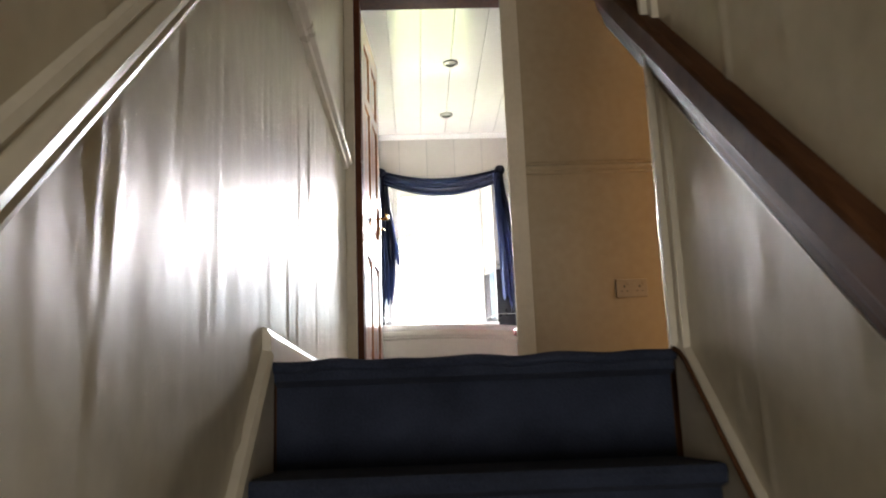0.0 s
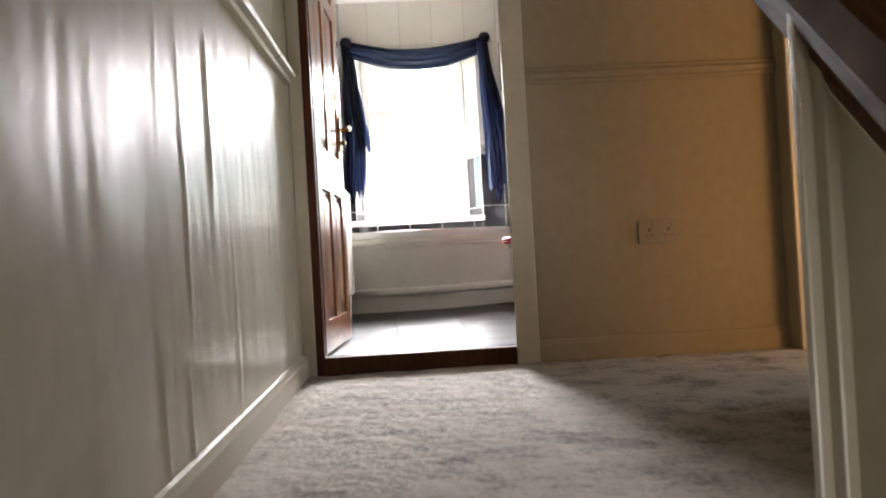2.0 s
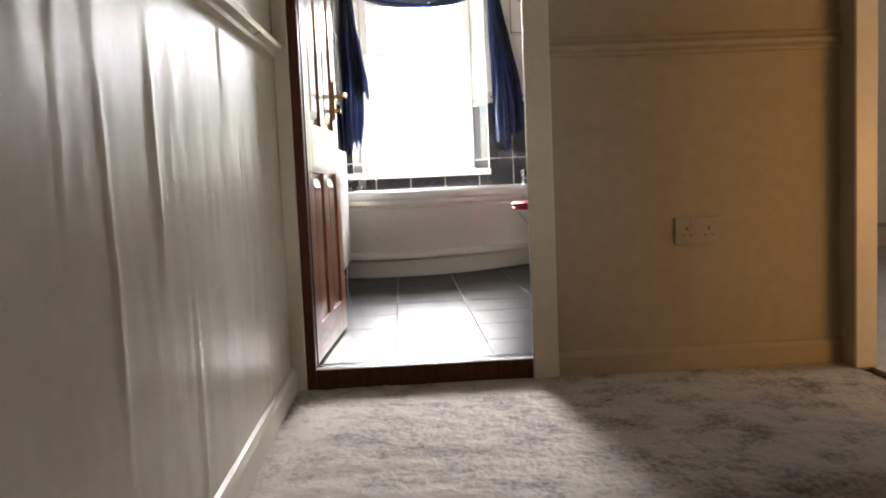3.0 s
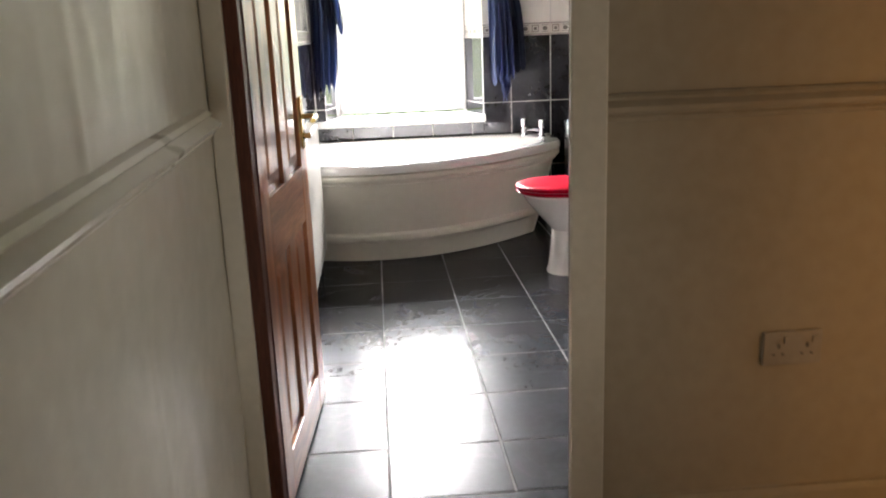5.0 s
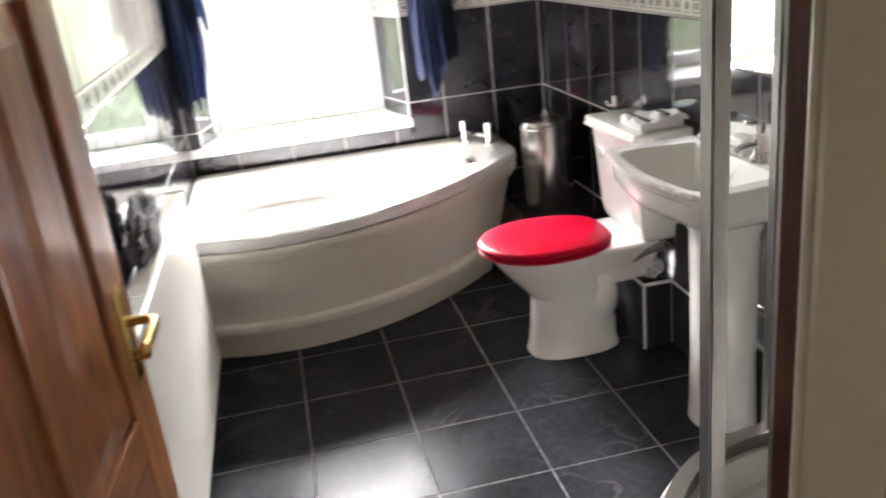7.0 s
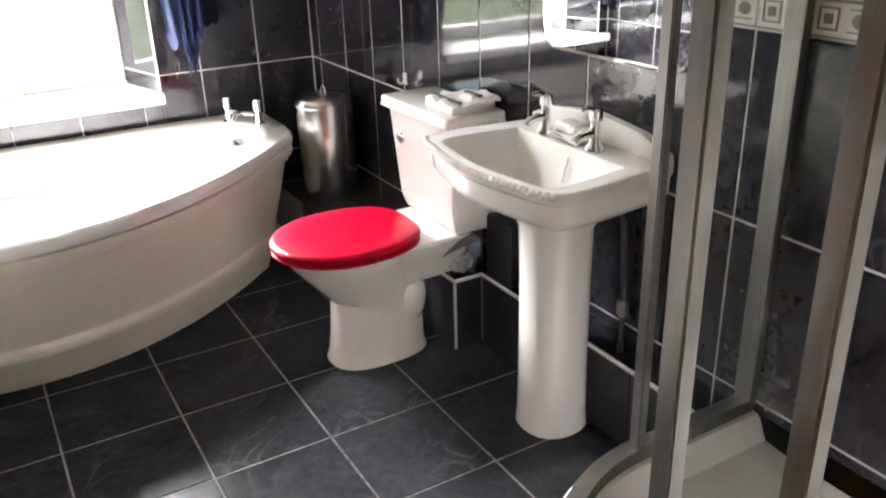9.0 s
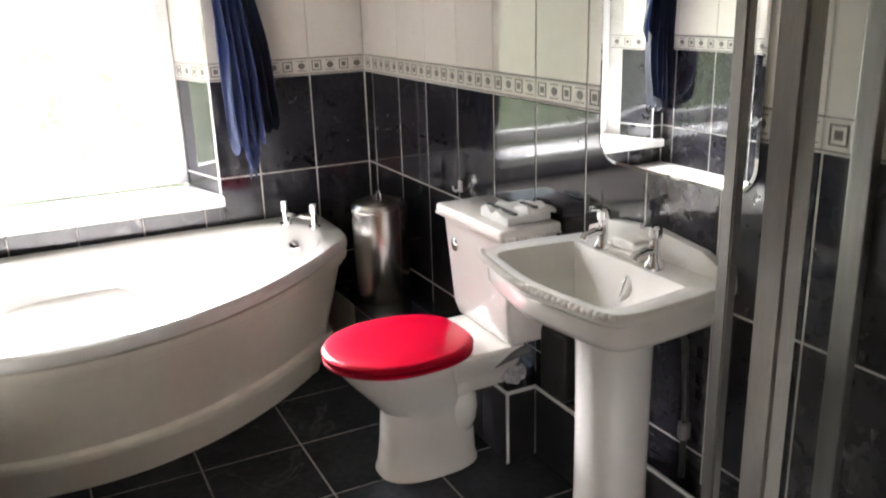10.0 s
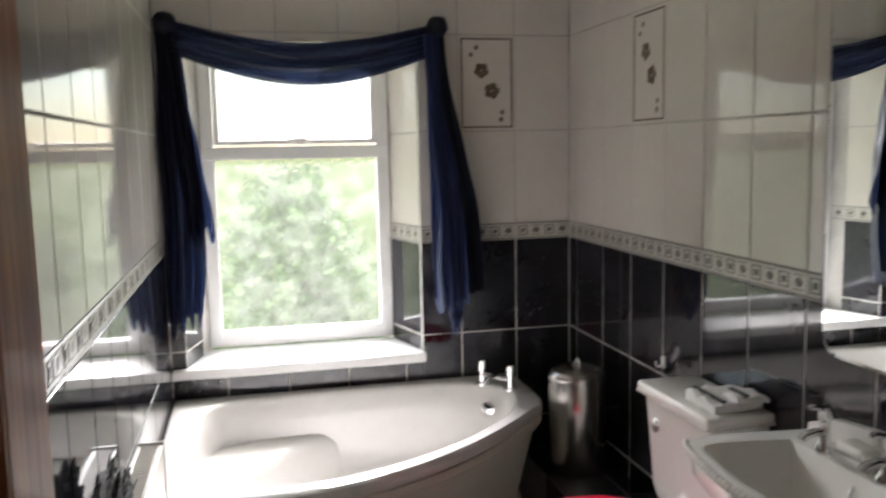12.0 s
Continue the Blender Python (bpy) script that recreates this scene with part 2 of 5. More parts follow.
CHROME = shade("chrome", (0.72, 0.72, 0.73), (0.80, 0.80, 0.81), 0.10, 1.0, scale=20, fine=90, bump=0.02, rvar=0.05)
SATIN = shade("satin_aluminium", (0.27, 0.26, 0.25), (0.34, 0.33, 0.32), 0.34, 1.0, scale=8, fine=80, bump=0.05, stretch=(6, 6, 0.6))
STEEL = shade("brushed_steel", (0.50, 0.48, 0.46), (0.58, 0.56, 0.54), 0.24, 1.0, scale=6, fine=70, bump=0.04, stretch=(5, 5, 0.5))
BRASS = shade("worn_brass", (0.62, 0.42, 0.13), (0.75, 0.54, 0.20), 0.22, 1.0, scale=14, fine=90, bump=0.05, rvar=0.08)
UPVC = shade("white_window_frame", (0.78, 0.78, 0.77), (0.82, 0.82, 0.81), 0.3, scale=3, fine=40, bump=0.04)
RADW = shade("white_enamel", (0.74, 0.72, 0.66), (0.79, 0.77, 0.71), 0.25, scale=3, fine=40, bump=0.04)
BLACKP = shade("black_plastic", (0.012, 0.012, 0.013), (0.02, 0.02, 0.021), 0.35, scale=6, fine=60, bump=0.05)
GREYP = shade("grey_plastic_pipe", (0.10, 0.10, 0.10), (0.16, 0.155, 0.15), 0.4, scale=6, fine=60, bump=0.05)
SOCKW = shade("white_switch_plastic", (0.35, 0.315, 0.265), (0.40, 0.36, 0.30), 0.3, scale=6, fine=60, bump=0.02)
TOWEL = shade("dark_grey_towel", (0.03, 0.03, 0.033), (0.30, 0.30, 0.30), 0.95, scale=55, fine=220, bump=0.9)
WHITEC = shade("white_cotton", (0.72, 0.71, 0.69), (0.80, 0.79, 0.77), 0.9, scale=12, fine=120, bump=0.5)
SOAPM = shade("white_soap", (0.80, 0.78, 0.73), (0.84, 0.82, 0.78), 0.35, scale=8, fine=60, bump=0.05)
MIRROR = shade("mirror_silver", (0.86, 0.88, 0.88), (0.86, 0.88, 0.88), 0.01, 1.0, bump=0)
VOILE = voile("navy_voile", (0.006, 0.008, 0.024), (0.008, 0.015, 0.052))
# the same voile in a paler blue, with the window's light painted into its colour
LITVOILE = voile("blue_voile", (0.045, 0.062, 0.17), (0.075, 0.105, 0.27))
PANE = glassy("hammered_window_glass", (0.97, 0.98, 0.97), 0.0, 0.10)
pt = PANE.node_tree   # hammered relief that smears the view, and a patchy haze of condensation, thicker low down
clear = [k for k in pt.nodes if k.type == "BSDF_TRANSPARENT"][0]
bent = pt.nodes.new("ShaderNodeBsdfRefraction")
bent.inputs["Color"].default_value, bent.inputs["Roughness"].default_value, bent.inputs["IOR"].default_value = (0.97, 0.98, 0.96, 1), 0.10, 1.12
pg, pn, pr = pt.nodes.new("ShaderNodeNewGeometry"), pt.nodes.new("ShaderNodeTexNoise"), pt.nodes.new("ShaderNodeMapRange")
pv, pb = pt.nodes.new("ShaderNodeTexVoronoi"), pt.nodes.new("ShaderNodeBump")
pv.inputs["Scale"].default_value = 42
pb.inputs["Strength"].default_value, pb.inputs["Distance"].default_value = 0.35, 0.012
pt.links.new(pg.outputs["Position"], pv.inputs["Vector"])
pt.links.new(pv.outputs["Distance"], pb.inputs["Height"])
pt.links.new(pb.outputs[0], bent.inputs["Normal"])
ps = pt.nodes.new("ShaderNodeMixShader")
ps.inputs[0].default_value = 0.8
pt.links.new(clear.outputs[0].links[0].to_socket.node.outputs[0], ps.inputs[1])
pt.links.new(bent.outputs[0], ps.inputs[2])
pm, pl = pt.nodes.new("ShaderNodeMixShader"), pt.nodes.new("ShaderNodeBsdfTranslucent")
pl.inputs[0].default_value = (0.95, 0.96, 0.92, 1)
pn.inputs["Scale"].default_value, pn.inputs["Detail"].default_value = 14, 5
pr.inputs[1].default_value, pr.inputs[2].default_value, pr.inputs[3].default_value, pr.inputs[4].default_value = 0.35, 0.7, 0.016, 0.040
pt.links.new(pg.outputs["Position"], pn.inputs["Vector"])
pt.links.new(pn.outputs[0], pr.inputs[0])
pt.links.new(pr.outputs[0], pm.inputs[0])
pt.links.new(ps.outputs[0], pm.inputs[1])
pt.links.new(pl.outputs[0], pm.inputs[2])
pt.links.new(pm.outputs[0], pt.nodes["Material Output"].inputs[0])
SHOWERG = glassy("shower_glass", (0.97, 0.985, 0.975), 0.02, 0.04)
GRASS = shade("grass_field", (0.24, 0.31, 0.07), (0.38, 0.44, 0.14), 0.9, scale=0.35, fine=3.0, bump=0.3)
LEAF = shade("bush_leaf", (0.075, 0.14, 0.045), (0.13, 0.21, 0.08), 0.7, scale=2.5, fine=14, bump=0.1, vary=0.2)
BARK = shade("bark", (0.08, 0.06, 0.04), (0.14, 0.11, 0.08), 0.9, scale=8, fine=50, bump=0.5)
GREYWALL = shade("blue_grey_bedroom_paint", (0.36, 0.38, 0.375), (0.41, 0.43, 0.425), 0.7, scale=2, fine=40, bump=0.1)
BEDCARPET = shade("pale_bedroom_carpet", (0.48, 0.46, 0.45), (0.60, 0.58, 0.57), 0.95, scale=10, fine=150, bump=0.6)
DIRT = shade("grubby_steel_ring", (0.30, 0.29, 0.27), (0.45, 0.44, 0.42), 0.3, 1.0, scale=20, fine=80, bump=0.1)

# ---- mesh helpers ----


def mesh_of(name, bm, material, smooth=False):
    me = bpy.data.meshes.new(name)
    bmesh.ops.recalc_face_normals(bm, faces=bm.faces)
    bm.to_mesh(me)
    bm.free()
    me.materials.append(material)
    if smooth:
        me.polygons.foreach_set("use_smooth", [True] * len(me.polygons))
        me.set_sharp_from_angle(angle=radians(38))
    return me


def part(name, bm, material, parent=None, label="", smooth=False):
    ob = new(name, mesh_of(name, bm, material, smooth))
    if parent:
        ob.parent = parent
        ob.matrix_parent_inverse = parent.matrix_world.inverted()
    return tagged(ob, label)


def thing(name, label, category, at, group=""):
    ob = new(name)
    ob.empty_display_size = 0.05
    ob.location = at
    ob.matrix_world = Matrix.Translation(at)
    return tagged(ob, label, category, group)


def setting(name, bm, material, label="", smooth=False):
    return tagged(part(name, bm, material, None, label, smooth), kind="structure")


def slab(x0, x1, y0, y1, z0, z1, bev=0.0, seg=2, bm=None):
    bm = bm or bmesh.new()
    r = bmesh.ops.create_cube(bm, size=1)
    for v in r["verts"]:
        v.co = ((x0 + x1) / 2 + v.co.x * (x1 - x0), (y0 + y1) / 2 + v.co.y * (y1 - y0), (z0 + z1) / 2 + v.co.z * (z1 - z0))
    if bev:
        ed = list({e for v in r["verts"] for e in v.link_edges})
        bmesh.ops.bevel(bm, geom=ed, offset=bev, segments=seg, affect="EDGES", profile=0.6)
    return bm


def loft(loops, cap0=True, cap1=True, closed=True, bm=None):
    """Skin between loops of equal length; each loop is a list of points."""
    bm = bm or bmesh.new()
    rings = [[bm.verts.new(p) for p in lp] for lp in loops]
    n = len(rings[0])
    for a, b in zip(rings, rings[1:]):
        for i in range(n if closed else n - 1):
            j = (i + 1) % n
            bm.faces.new((a[i], a[j], b[j], b[i]))
    if closed and cap0:
        bm.faces.new(rings[0])
    if closed and cap1:
        bm.faces.new(rings[-1])
    return bm


def turned(profile, cx, cy, seg=28, bm=None, cap=True):
    """A turned body about an upright axis; profile: (radius, z)."""
    loops = [[(cx + r * math.cos(a), cy + r * math.sin(a), z) for a in (2 * math.pi * k / seg for k in range(seg))] for r, z in profile]
    return loft(loops, cap, cap, True, bm)


def tube(points, r, seg=12, bm=None):
    pts = [Vector(p) for p in points]
    loops = []
    for i, p in enumerate(pts):
        d = (pts[min(i + 1, len(pts) - 1)] - pts[max(i - 1, 0)]).normalized()
        u = d.orthogonal().normalized() if i == 0 else (u - d * u.dot(d)).normalized()
        w = d.cross(u)
        loops.append([p + (u * math.cos(a) + w * math.sin(a)) * r for a in (2 * math.pi * k / seg for k in range(seg))])
    return loft(loops, bm=bm)


def moulding(profile, p0, p1, side, up=(0, 0, 1)):
    """A profile (out, height) drawn straight from p0 to p1; side: the way it stands out from the wall."""
    s, u = Vector(side), Vector(up)
    return loft([[Vector(p) + s * a + u * b for a, b in profile] for p in (p0, p1)])


def ellipse(cx, cy, rx, ry, z, n=36, egg=0.0):
    pts = []
    for k in range(n):
        a = 2 * math.pi * k / n
        pts.append((cx + rx * math.cos(a), cy + ry * math.sin(a) * (1 + egg * math.cos(a)), z))
    return pts


ZL, RX, WY, CZ = -0.058, 1.71, 3.375, 2.375   # landing level, right tiled wall, window wall, bathroom ceiling
DADO = [(0, 0), (0.012, 0.004), (0.016, 0.014), (0.012, 0.022), (0.024, 0.032), (0.027, 0.046), (0.019, 0.056), (0.012, 0.064), (0.017, 0.072), (0.011, 0.082), (0, 0.086)]
SKIRT = [(0, 0), (0.018, 0), (0.018, 0.062), (0.013, 0.070), (0.010, 0.077), (0.0, 0.080)]

# ---- landing, stairs and hall shell ----


def papered(face, side, y0, y1, z0, z1, seed, count):
    """A wall whose paper really bulges and creases upright; face is its plane, side the way it looks."""
    rng = random.Random(seed)
    creases = [(rng.uniform(max(y0, -4.3), y1), rng.uniform(-0.9, 2.1), rng.uniform(0.05, 0.42), rng.uniform(0.006, 0.016), rng.uniform(0.0015, 0.0050), rng.uniform(0, 50)) for _ in range(count)]
    ys, y = [], y0
    while y < y1:
        ys.append(y)
        y += 0.012 if y > -4.3 else 0.12
    ys.append(y1)
    zs = [z0 + (z1 - z0) * k / 120 for k in range(121)]
    b, rows = bmesh.new(), []
    for y in ys:
        near = [c for c in creases if abs(c[0] - y) < 0.12]
        row = []
        for z in zs:
            h = 0.0020 * noise.noise((y * 2.2, z * 0.7, seed)) + 0.0021 * noise.noise((y * 6.0, z * 2.2, seed + 5)) + 0.0019 * noise.noise((y * 14, z * 5.0, seed + 9)) + 0.0011 * noise.noise((y * 30, z * 13, seed + 2))
            for yc, zc, half, w, high, sd in near:
                q = abs(z - zc) / half
                if q < 1:
                    h += high * (1 - q * q) * math.exp(-((y - yc - 0.04 * noise.noise((z * 1.6, sd, 0))) / w) ** 2)
            fade = min(1.0, (y1 - y) / 0.1, (z1 - z) / 0.1)
            row.append(b.verts.new((face + side * h * fade, y, z)))
        rows.append(row)
    for p, q in zip(rows, rows[1:]):
        for k in range(120):
            b.faces.new((p[k], q[k], q[k + 1], p[k + 1]) if side < 0 else (p[k + 1], q[k + 1], q[k], p[k]))
    back = face - side * 0.10
    inner = face - side * 0.016
    slab(min(back, inner), max(back, inner), y0, y1, z0, z1, bm=b)
    return b


setting("wall_west", papered(0.02, 1, -6.5, 0.1, -3.2, 2.45, 3, 80), PAPER, smooth=True)
setting("wall_stair_east", papered(0.90, -1, -6.5, -2.06, -3.2, 2.45, 8, 55), PAPER, smooth=True)
setting("wall_stair_foot", slab(-0.11, 1.0, -6.6, -6.5, -3.2, 2.45), PAPER)
setting("wall_landing_south", slab(1.0, 1.95, -2.7, -2.6, -0.25, 2.45), MATT)
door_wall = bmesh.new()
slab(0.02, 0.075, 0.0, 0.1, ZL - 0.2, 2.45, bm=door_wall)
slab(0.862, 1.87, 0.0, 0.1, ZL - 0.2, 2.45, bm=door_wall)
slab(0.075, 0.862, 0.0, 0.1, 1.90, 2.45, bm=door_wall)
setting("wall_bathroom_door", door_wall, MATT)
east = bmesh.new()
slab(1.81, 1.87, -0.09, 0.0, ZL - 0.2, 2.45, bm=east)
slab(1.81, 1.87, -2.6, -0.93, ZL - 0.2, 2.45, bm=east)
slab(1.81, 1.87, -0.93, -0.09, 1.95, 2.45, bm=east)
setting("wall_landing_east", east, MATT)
setting("ceiling_hall", slab(-0.11, 1.95, -6.6, 0.1, 2.45, 2.55), PLASTER)
setting("floor_landing", slab(0.0, 1.95, -1.99, 0.02, ZL - 0.25, ZL - 0.012), DARKWOOD)
setting("floor_landing_side", slab(1.0, 1.95, -2.6, -2.03, ZL - 0.25, ZL - 0.012), DARKWOOD)
setting("floor_stair_foot", slab(-0.1, 1.0, -6.5, -4.6, -2.95, -2.55), NAVY)

# mottled landing carpet, its pile really uneven
nx, ny = 190, 215
grid = bmesh.new()
rows = []
for j in range(ny + 1):
    row = []
    for i in range(nx + 1):
        x, y = 0.022 + 1.786 * i / nx, -2.05 + 2.05 * j / ny
        h = 0.0036 * noise.noise((x * 11, y * 13, 0)) + 0.0022 * noise.noise((x * 28, y * 30, 5)) + 0.0024 * noise.noise((x * 58, y * 58, 3)) + 0.003 * noise.noise((x * 4, y * 4, 7))
        drop = -0.012 * max(0, (-2.035 - y) / 0.015) ** 2
        row.append(grid.verts.new((x, y, ZL + h + drop)))
    rows.append(row)
for j in range(ny):
    for i in range(nx):
        grid.faces.new((rows[j][i], rows[j][i + 1], rows[j + 1][i + 1], rows[j + 1][i]))
setting("landing_carpet", grid, CARPET, smooth=True)
setting("landing_carpet_side", slab(1.0, 1.81, -2.6, -2.05, ZL - 0.03, ZL), CARPET)

stairs = tagged(new("staircase"), "straight staircase under worn navy carpet", "staircase", kind="structure")
RISE, GOING = 0.212, 0.245
for k in range(10):
    y1, z1 = -2.05 - GOING * k, ZL - RISE * k
    prof = [(0.03, -RISE - 0.02), (0.03, -0.045), (-0.004, -0.034), (-0.010, -0.016), (-0.004, -0.003), (0.03, 0.0), (GOING + 0.04 if k else 0.06, 0.0), (GOING + 0.04 if k else 0.06, -RISE - 0.02)]
    st = loft([[(x, y1 + a, z1 + b) for a, b in prof] for x in (0.045, 0.872)])
    part("step", st, NAVY, stairs, "", True)
slope = RISE / GOING
for nm, xw, sd in (("string", 0.02, 1), ("string", 0.90, -1)):
    prof = [(0, -0.30), (0.024, -0.30), (0.024, 0.020), (0.016, 0.034), (0.0, 0.038)]
    a, b = (xw, -2.05, ZL), (xw, -2.05 - 10 * GOING, ZL - 10 * RISE)
    part(nm, moulding(prof, a, b, (sd, 0, 0)), TRIM, stairs)
part("nosing_bar", tube([(0.03 + 0.86 * k / 40, -2.058 + 0.004 * noise.noise((k * 0.31, 2, 0)), ZL - 0.005 + 0.006 * noise.noise((k * 0.23, 0, 4))) for k in range(41)], 0.012), NAVY, stairs, smooth=True)

# skirting, dado rails and door casings
setting("baseboard_west", moulding(SKIRT, (0.02, -2.055, ZL), (0.02, 0.0, ZL), (1, 0, 0)), TRIM)
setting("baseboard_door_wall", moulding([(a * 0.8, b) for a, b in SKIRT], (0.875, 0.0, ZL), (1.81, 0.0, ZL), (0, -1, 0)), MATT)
setting("baseboard_east", moulding(SKIRT, (1.81, -2.6, ZL), (1.81, -0.99, ZL), (-1, 0, 0)), TRIM)
setting("dado_rail_west", moulding([(a * 1.6, b * 0.70) for a, b in DADO], (0.02, -2.07, 0.918), (0.02, -0.11, 0.972), (1, 0, 0)), TRIM)
setting("dado_rail_stair", moulding(DADO, (0.02, -2.06, 0.96), (0.02, -5.2, 0.96 - 3.14 * 0.906), (1, 0, 0), (0, -0.3, 0.9)), TRIM)
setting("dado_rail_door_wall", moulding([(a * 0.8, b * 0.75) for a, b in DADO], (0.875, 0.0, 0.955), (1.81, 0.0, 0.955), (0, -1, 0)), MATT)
setting("trim_wall_end", slab(0.884, 0.916, -2.085, -2.03, ZL, 2.45, 0.004), TRIM)
setting("trim_wall_end_inner", slab(0.866, 0.884, -2.062, -2.045, ZL, 1.4, 0.004), TRIM)
lining = bmesh.new()
slab(0.062, 0.098, -0.004, 0.104, ZL, 1.88, 0.003, bm=lining)
setting("door_frame_bathroom_hinge_side", lining, JAMB)
lining = slab(0.800, 0.850, 0.001, 0.036, ZL, 1.88, 0.003)
slab(0.850, 0.864, 0.002, 0.104, ZL, 1.88, 0.002, bm=lining)
slab(0.062, 0.864, -0.006, 0.106, 1.8805, 1.905, 0.003, bm=lining)
setting("door_frame_bathroom", lining, JAMB)
arch = bmesh.new()
slab(0.793, 0.876, -0.018, 0.0, ZL, 1.93, 0.005, bm=arch)
slab(0.022, 0.068, -0.018, 0.0, ZL, 1.93, 0.005, bm=arch)
slab(0.022, 0.876, -0.018, 0.0, 1.895, 1.94, 0.005, bm=arch)
setting("architrave_bathroom", arch, TRIM)
setting("door_threshold", slab(0.098, 0.800, -0.006, 0.036, ZL, 0.006, 0.005), DARKWOOD)
arch = bmesh.new()
slab(1.806, 1.874, -0.105, -0.09, ZL, 1.95, 0.003, bm=arch)
slab(1.806, 1.874, -0.93, -0.915, ZL, 1.95, 0.003, bm=arch)
slab(1.806, 1.874, -0.93, -0.09, 1.935, 1.95, 0.003, bm=arch)
setting("door_frame_bedroom", arch, TRIM)

# side bedroom, glimpsed through its doorway
room = bmesh.new()
slab(1.95, 4.7, 3.5, 3.6, ZL - 0.1, 2.45, bm=room)
slab(4.6, 4.7, -2.7, 3.5, ZL - 0.1, 0.9, bm=room)
slab(4.6, 4.7, -2.7, -1.0, 0.9, 2.45, bm=room)
slab(4.6, 4.7, 0.2, 3.5, 0.9, 2.45, bm=room)
slab(1.91, 4.7, -2.7, -2.6, ZL - 0.1, 2.45, bm=room)
slab(1.84, 1.95, 0.1, 3.6, ZL - 0.1, 2.45, bm=room)
setting("wall_bedroom", room, GREYWALL)
setting("floor_bedroom", slab(1.86, 4.6, -2.6, 3.5, ZL - 0.2, ZL), BEDCARPET)
setting("ceiling_bedroom", slab(1.85, 4.7, -2.7, 3.6, 2.45, 2.55), PLASTER)
setting("baseboard_bedroom", moulding([(a, b * 1.8) for a, b in SKIRT], (1.95, 3.5, ZL), (4.6, 3.5, ZL), (0, -1, 0)), TRIM)
net = thing("net_curtain", "white net curtain hanging against a grey bedroom wall", "curtain", (4.05, 3.45, 1.0))
lp = [[(3.9 + 0.3 * u / 20, 3.45 + 0.012 * math.sin(u * 0.55), z) for u in range(21)] for z in (0.12, 1.2, 2.3)]
part("cloth", loft(lp, closed=False), WHITEC, net, smooth=True)
part("pole", tube([(3.8, 3.45, 2.31), (4.3, 3.45, 2.31)], 0.012), SATIN, net, smooth=True)

# ---- hall things ----
rail = thing("handrail", "dark brown stained flat wooden stair handrail board", "handrail", (0.88, -2.4, 0.3))
RAIL_SLOPE = 0.855


def rail_run(prof, ya, yb, out=0.0):
    """A section (x, height at the top step) drawn along the stairs' slope."""
    return loft([[(x + out, y, z + (y + 2.15) * RAIL_SLOPE) for x, z in prof] for y in (ya, yb)])


part("board", rail_run([(0.899, 0.545), (0.862, 0.540), (0.856, 0.544), (0.853, 0.552), (0.853, 0.612), (0.857, 0.622), (0.866, 0.627), (0.899, 0.627)], -5.0, -1.66), DARKWOOD, rail)
part("bead", rail_run([(0.899, 0.456), (0.893, 0.456), (0.886, 0.468), (0.880, 0.492), (0.870, 0.508), (0.866, 0.524), (0.863, 0.539), (0.899, 0.544)], -5.0, -1.66), DARKWOOD, rail, "moulded dark wooden cove under the rail")
part("paint_line", rail_run([(0.899, 0.449), (0.892, 0.449), (0.891, 0.4555), (0.899, 0.4555)], -5.0, -2.06), TRIM, rail, "cream paint line under the rail")
# thin dark brown tube along the top of the right stair string
cord = thing("trailing_cable", "thin dark brown strip lying along the stair string", "cable", (0.88, -2.1, ZL))
part("cord", tube([(0.868, -2.072, ZL + 0.006), (0.872, -2.090, ZL - 0.002), (0.872, -2.13, ZL - 0.025), (0.870, -2.30, ZL - 0.17), (0.872, -2.62, ZL - 0.45), (0.870, -3.0, ZL - 0.78)], 0.005), DARKWOOD, cord, smooth=True)

sock = thing("wall_socket", "double cream plastic wall socket above the landing skirting", "socket", (1.339, -0.004, 0.395))
part("plate", slab(1.265, 1.412, -0.010, 0.0, 0.352, 0.438, 0.004), SOCKW, sock)
for cx in (1.303, 1.374):
    part("switch", slab(cx - 0.006 + 0.018, cx + 0.006 + 0.018, -0.0135, -0.009, 0.408, 0.426, 0.0015), SOCKW, sock)
    holes = bmesh.new()
    slab(cx - 0.004, cx + 0.004, -0.0108, -0.009, 0.396, 0.408, bm=holes)
    slab(cx - 0.016, cx - 0.008, -0.0108, -0.009, 0.378, 0.383, bm=holes)
    slab(cx + 0.008, cx + 0.016, -0.0108, -0.009, 0.378, 0.383, bm=holes)
    part("pin_holes", holes, GREYP, sock)

# bathroom door: hinge on the left jamb, leaf swung into the bathroom
door = tagged(new("door_1"), "open six-panel red-brown varnished pine door", "door", kind="structure")
DW, DH = 0.705, 1.845
door.location = (0.100, 0.055, 0.010)
door.rotation_euler = (0, 0, radians(-4.0))
bpy.context.view_layer.update()
def leaf(name, u0, u1, z0, z1, material, d0=-0.040, d1=0.0, bev=0.003, label=""):
    ob = new(name, mesh_of(name, slab(d0, d1, u0, u1, z0, z1, bev), material))
    ob.parent = door
    return tagged(ob, label)
leaf("hinge_stile", 0.003, 0.105, 0, DH, PINE)
leaf("lock_stile", 0.600, DW, 0, DH, PINE)
leaf("muntin", 0.308, 0.398, 0.115, 1.72, PINE, -0.039, -0.001)
leaf("hinge_edge", -0.002, 0.004, 0.0, DH, EDGE, -0.041, 0.001, 0.0, "darker red-brown hinge edge")
for z0, z1 in ((0, 0.12), (0.62, 0.785), (1.40, 1.465), (1.72, DH)):
    leaf("rail", 0.105, 0.600, z0, z1, PINEX, -0.0395, -0.0005)
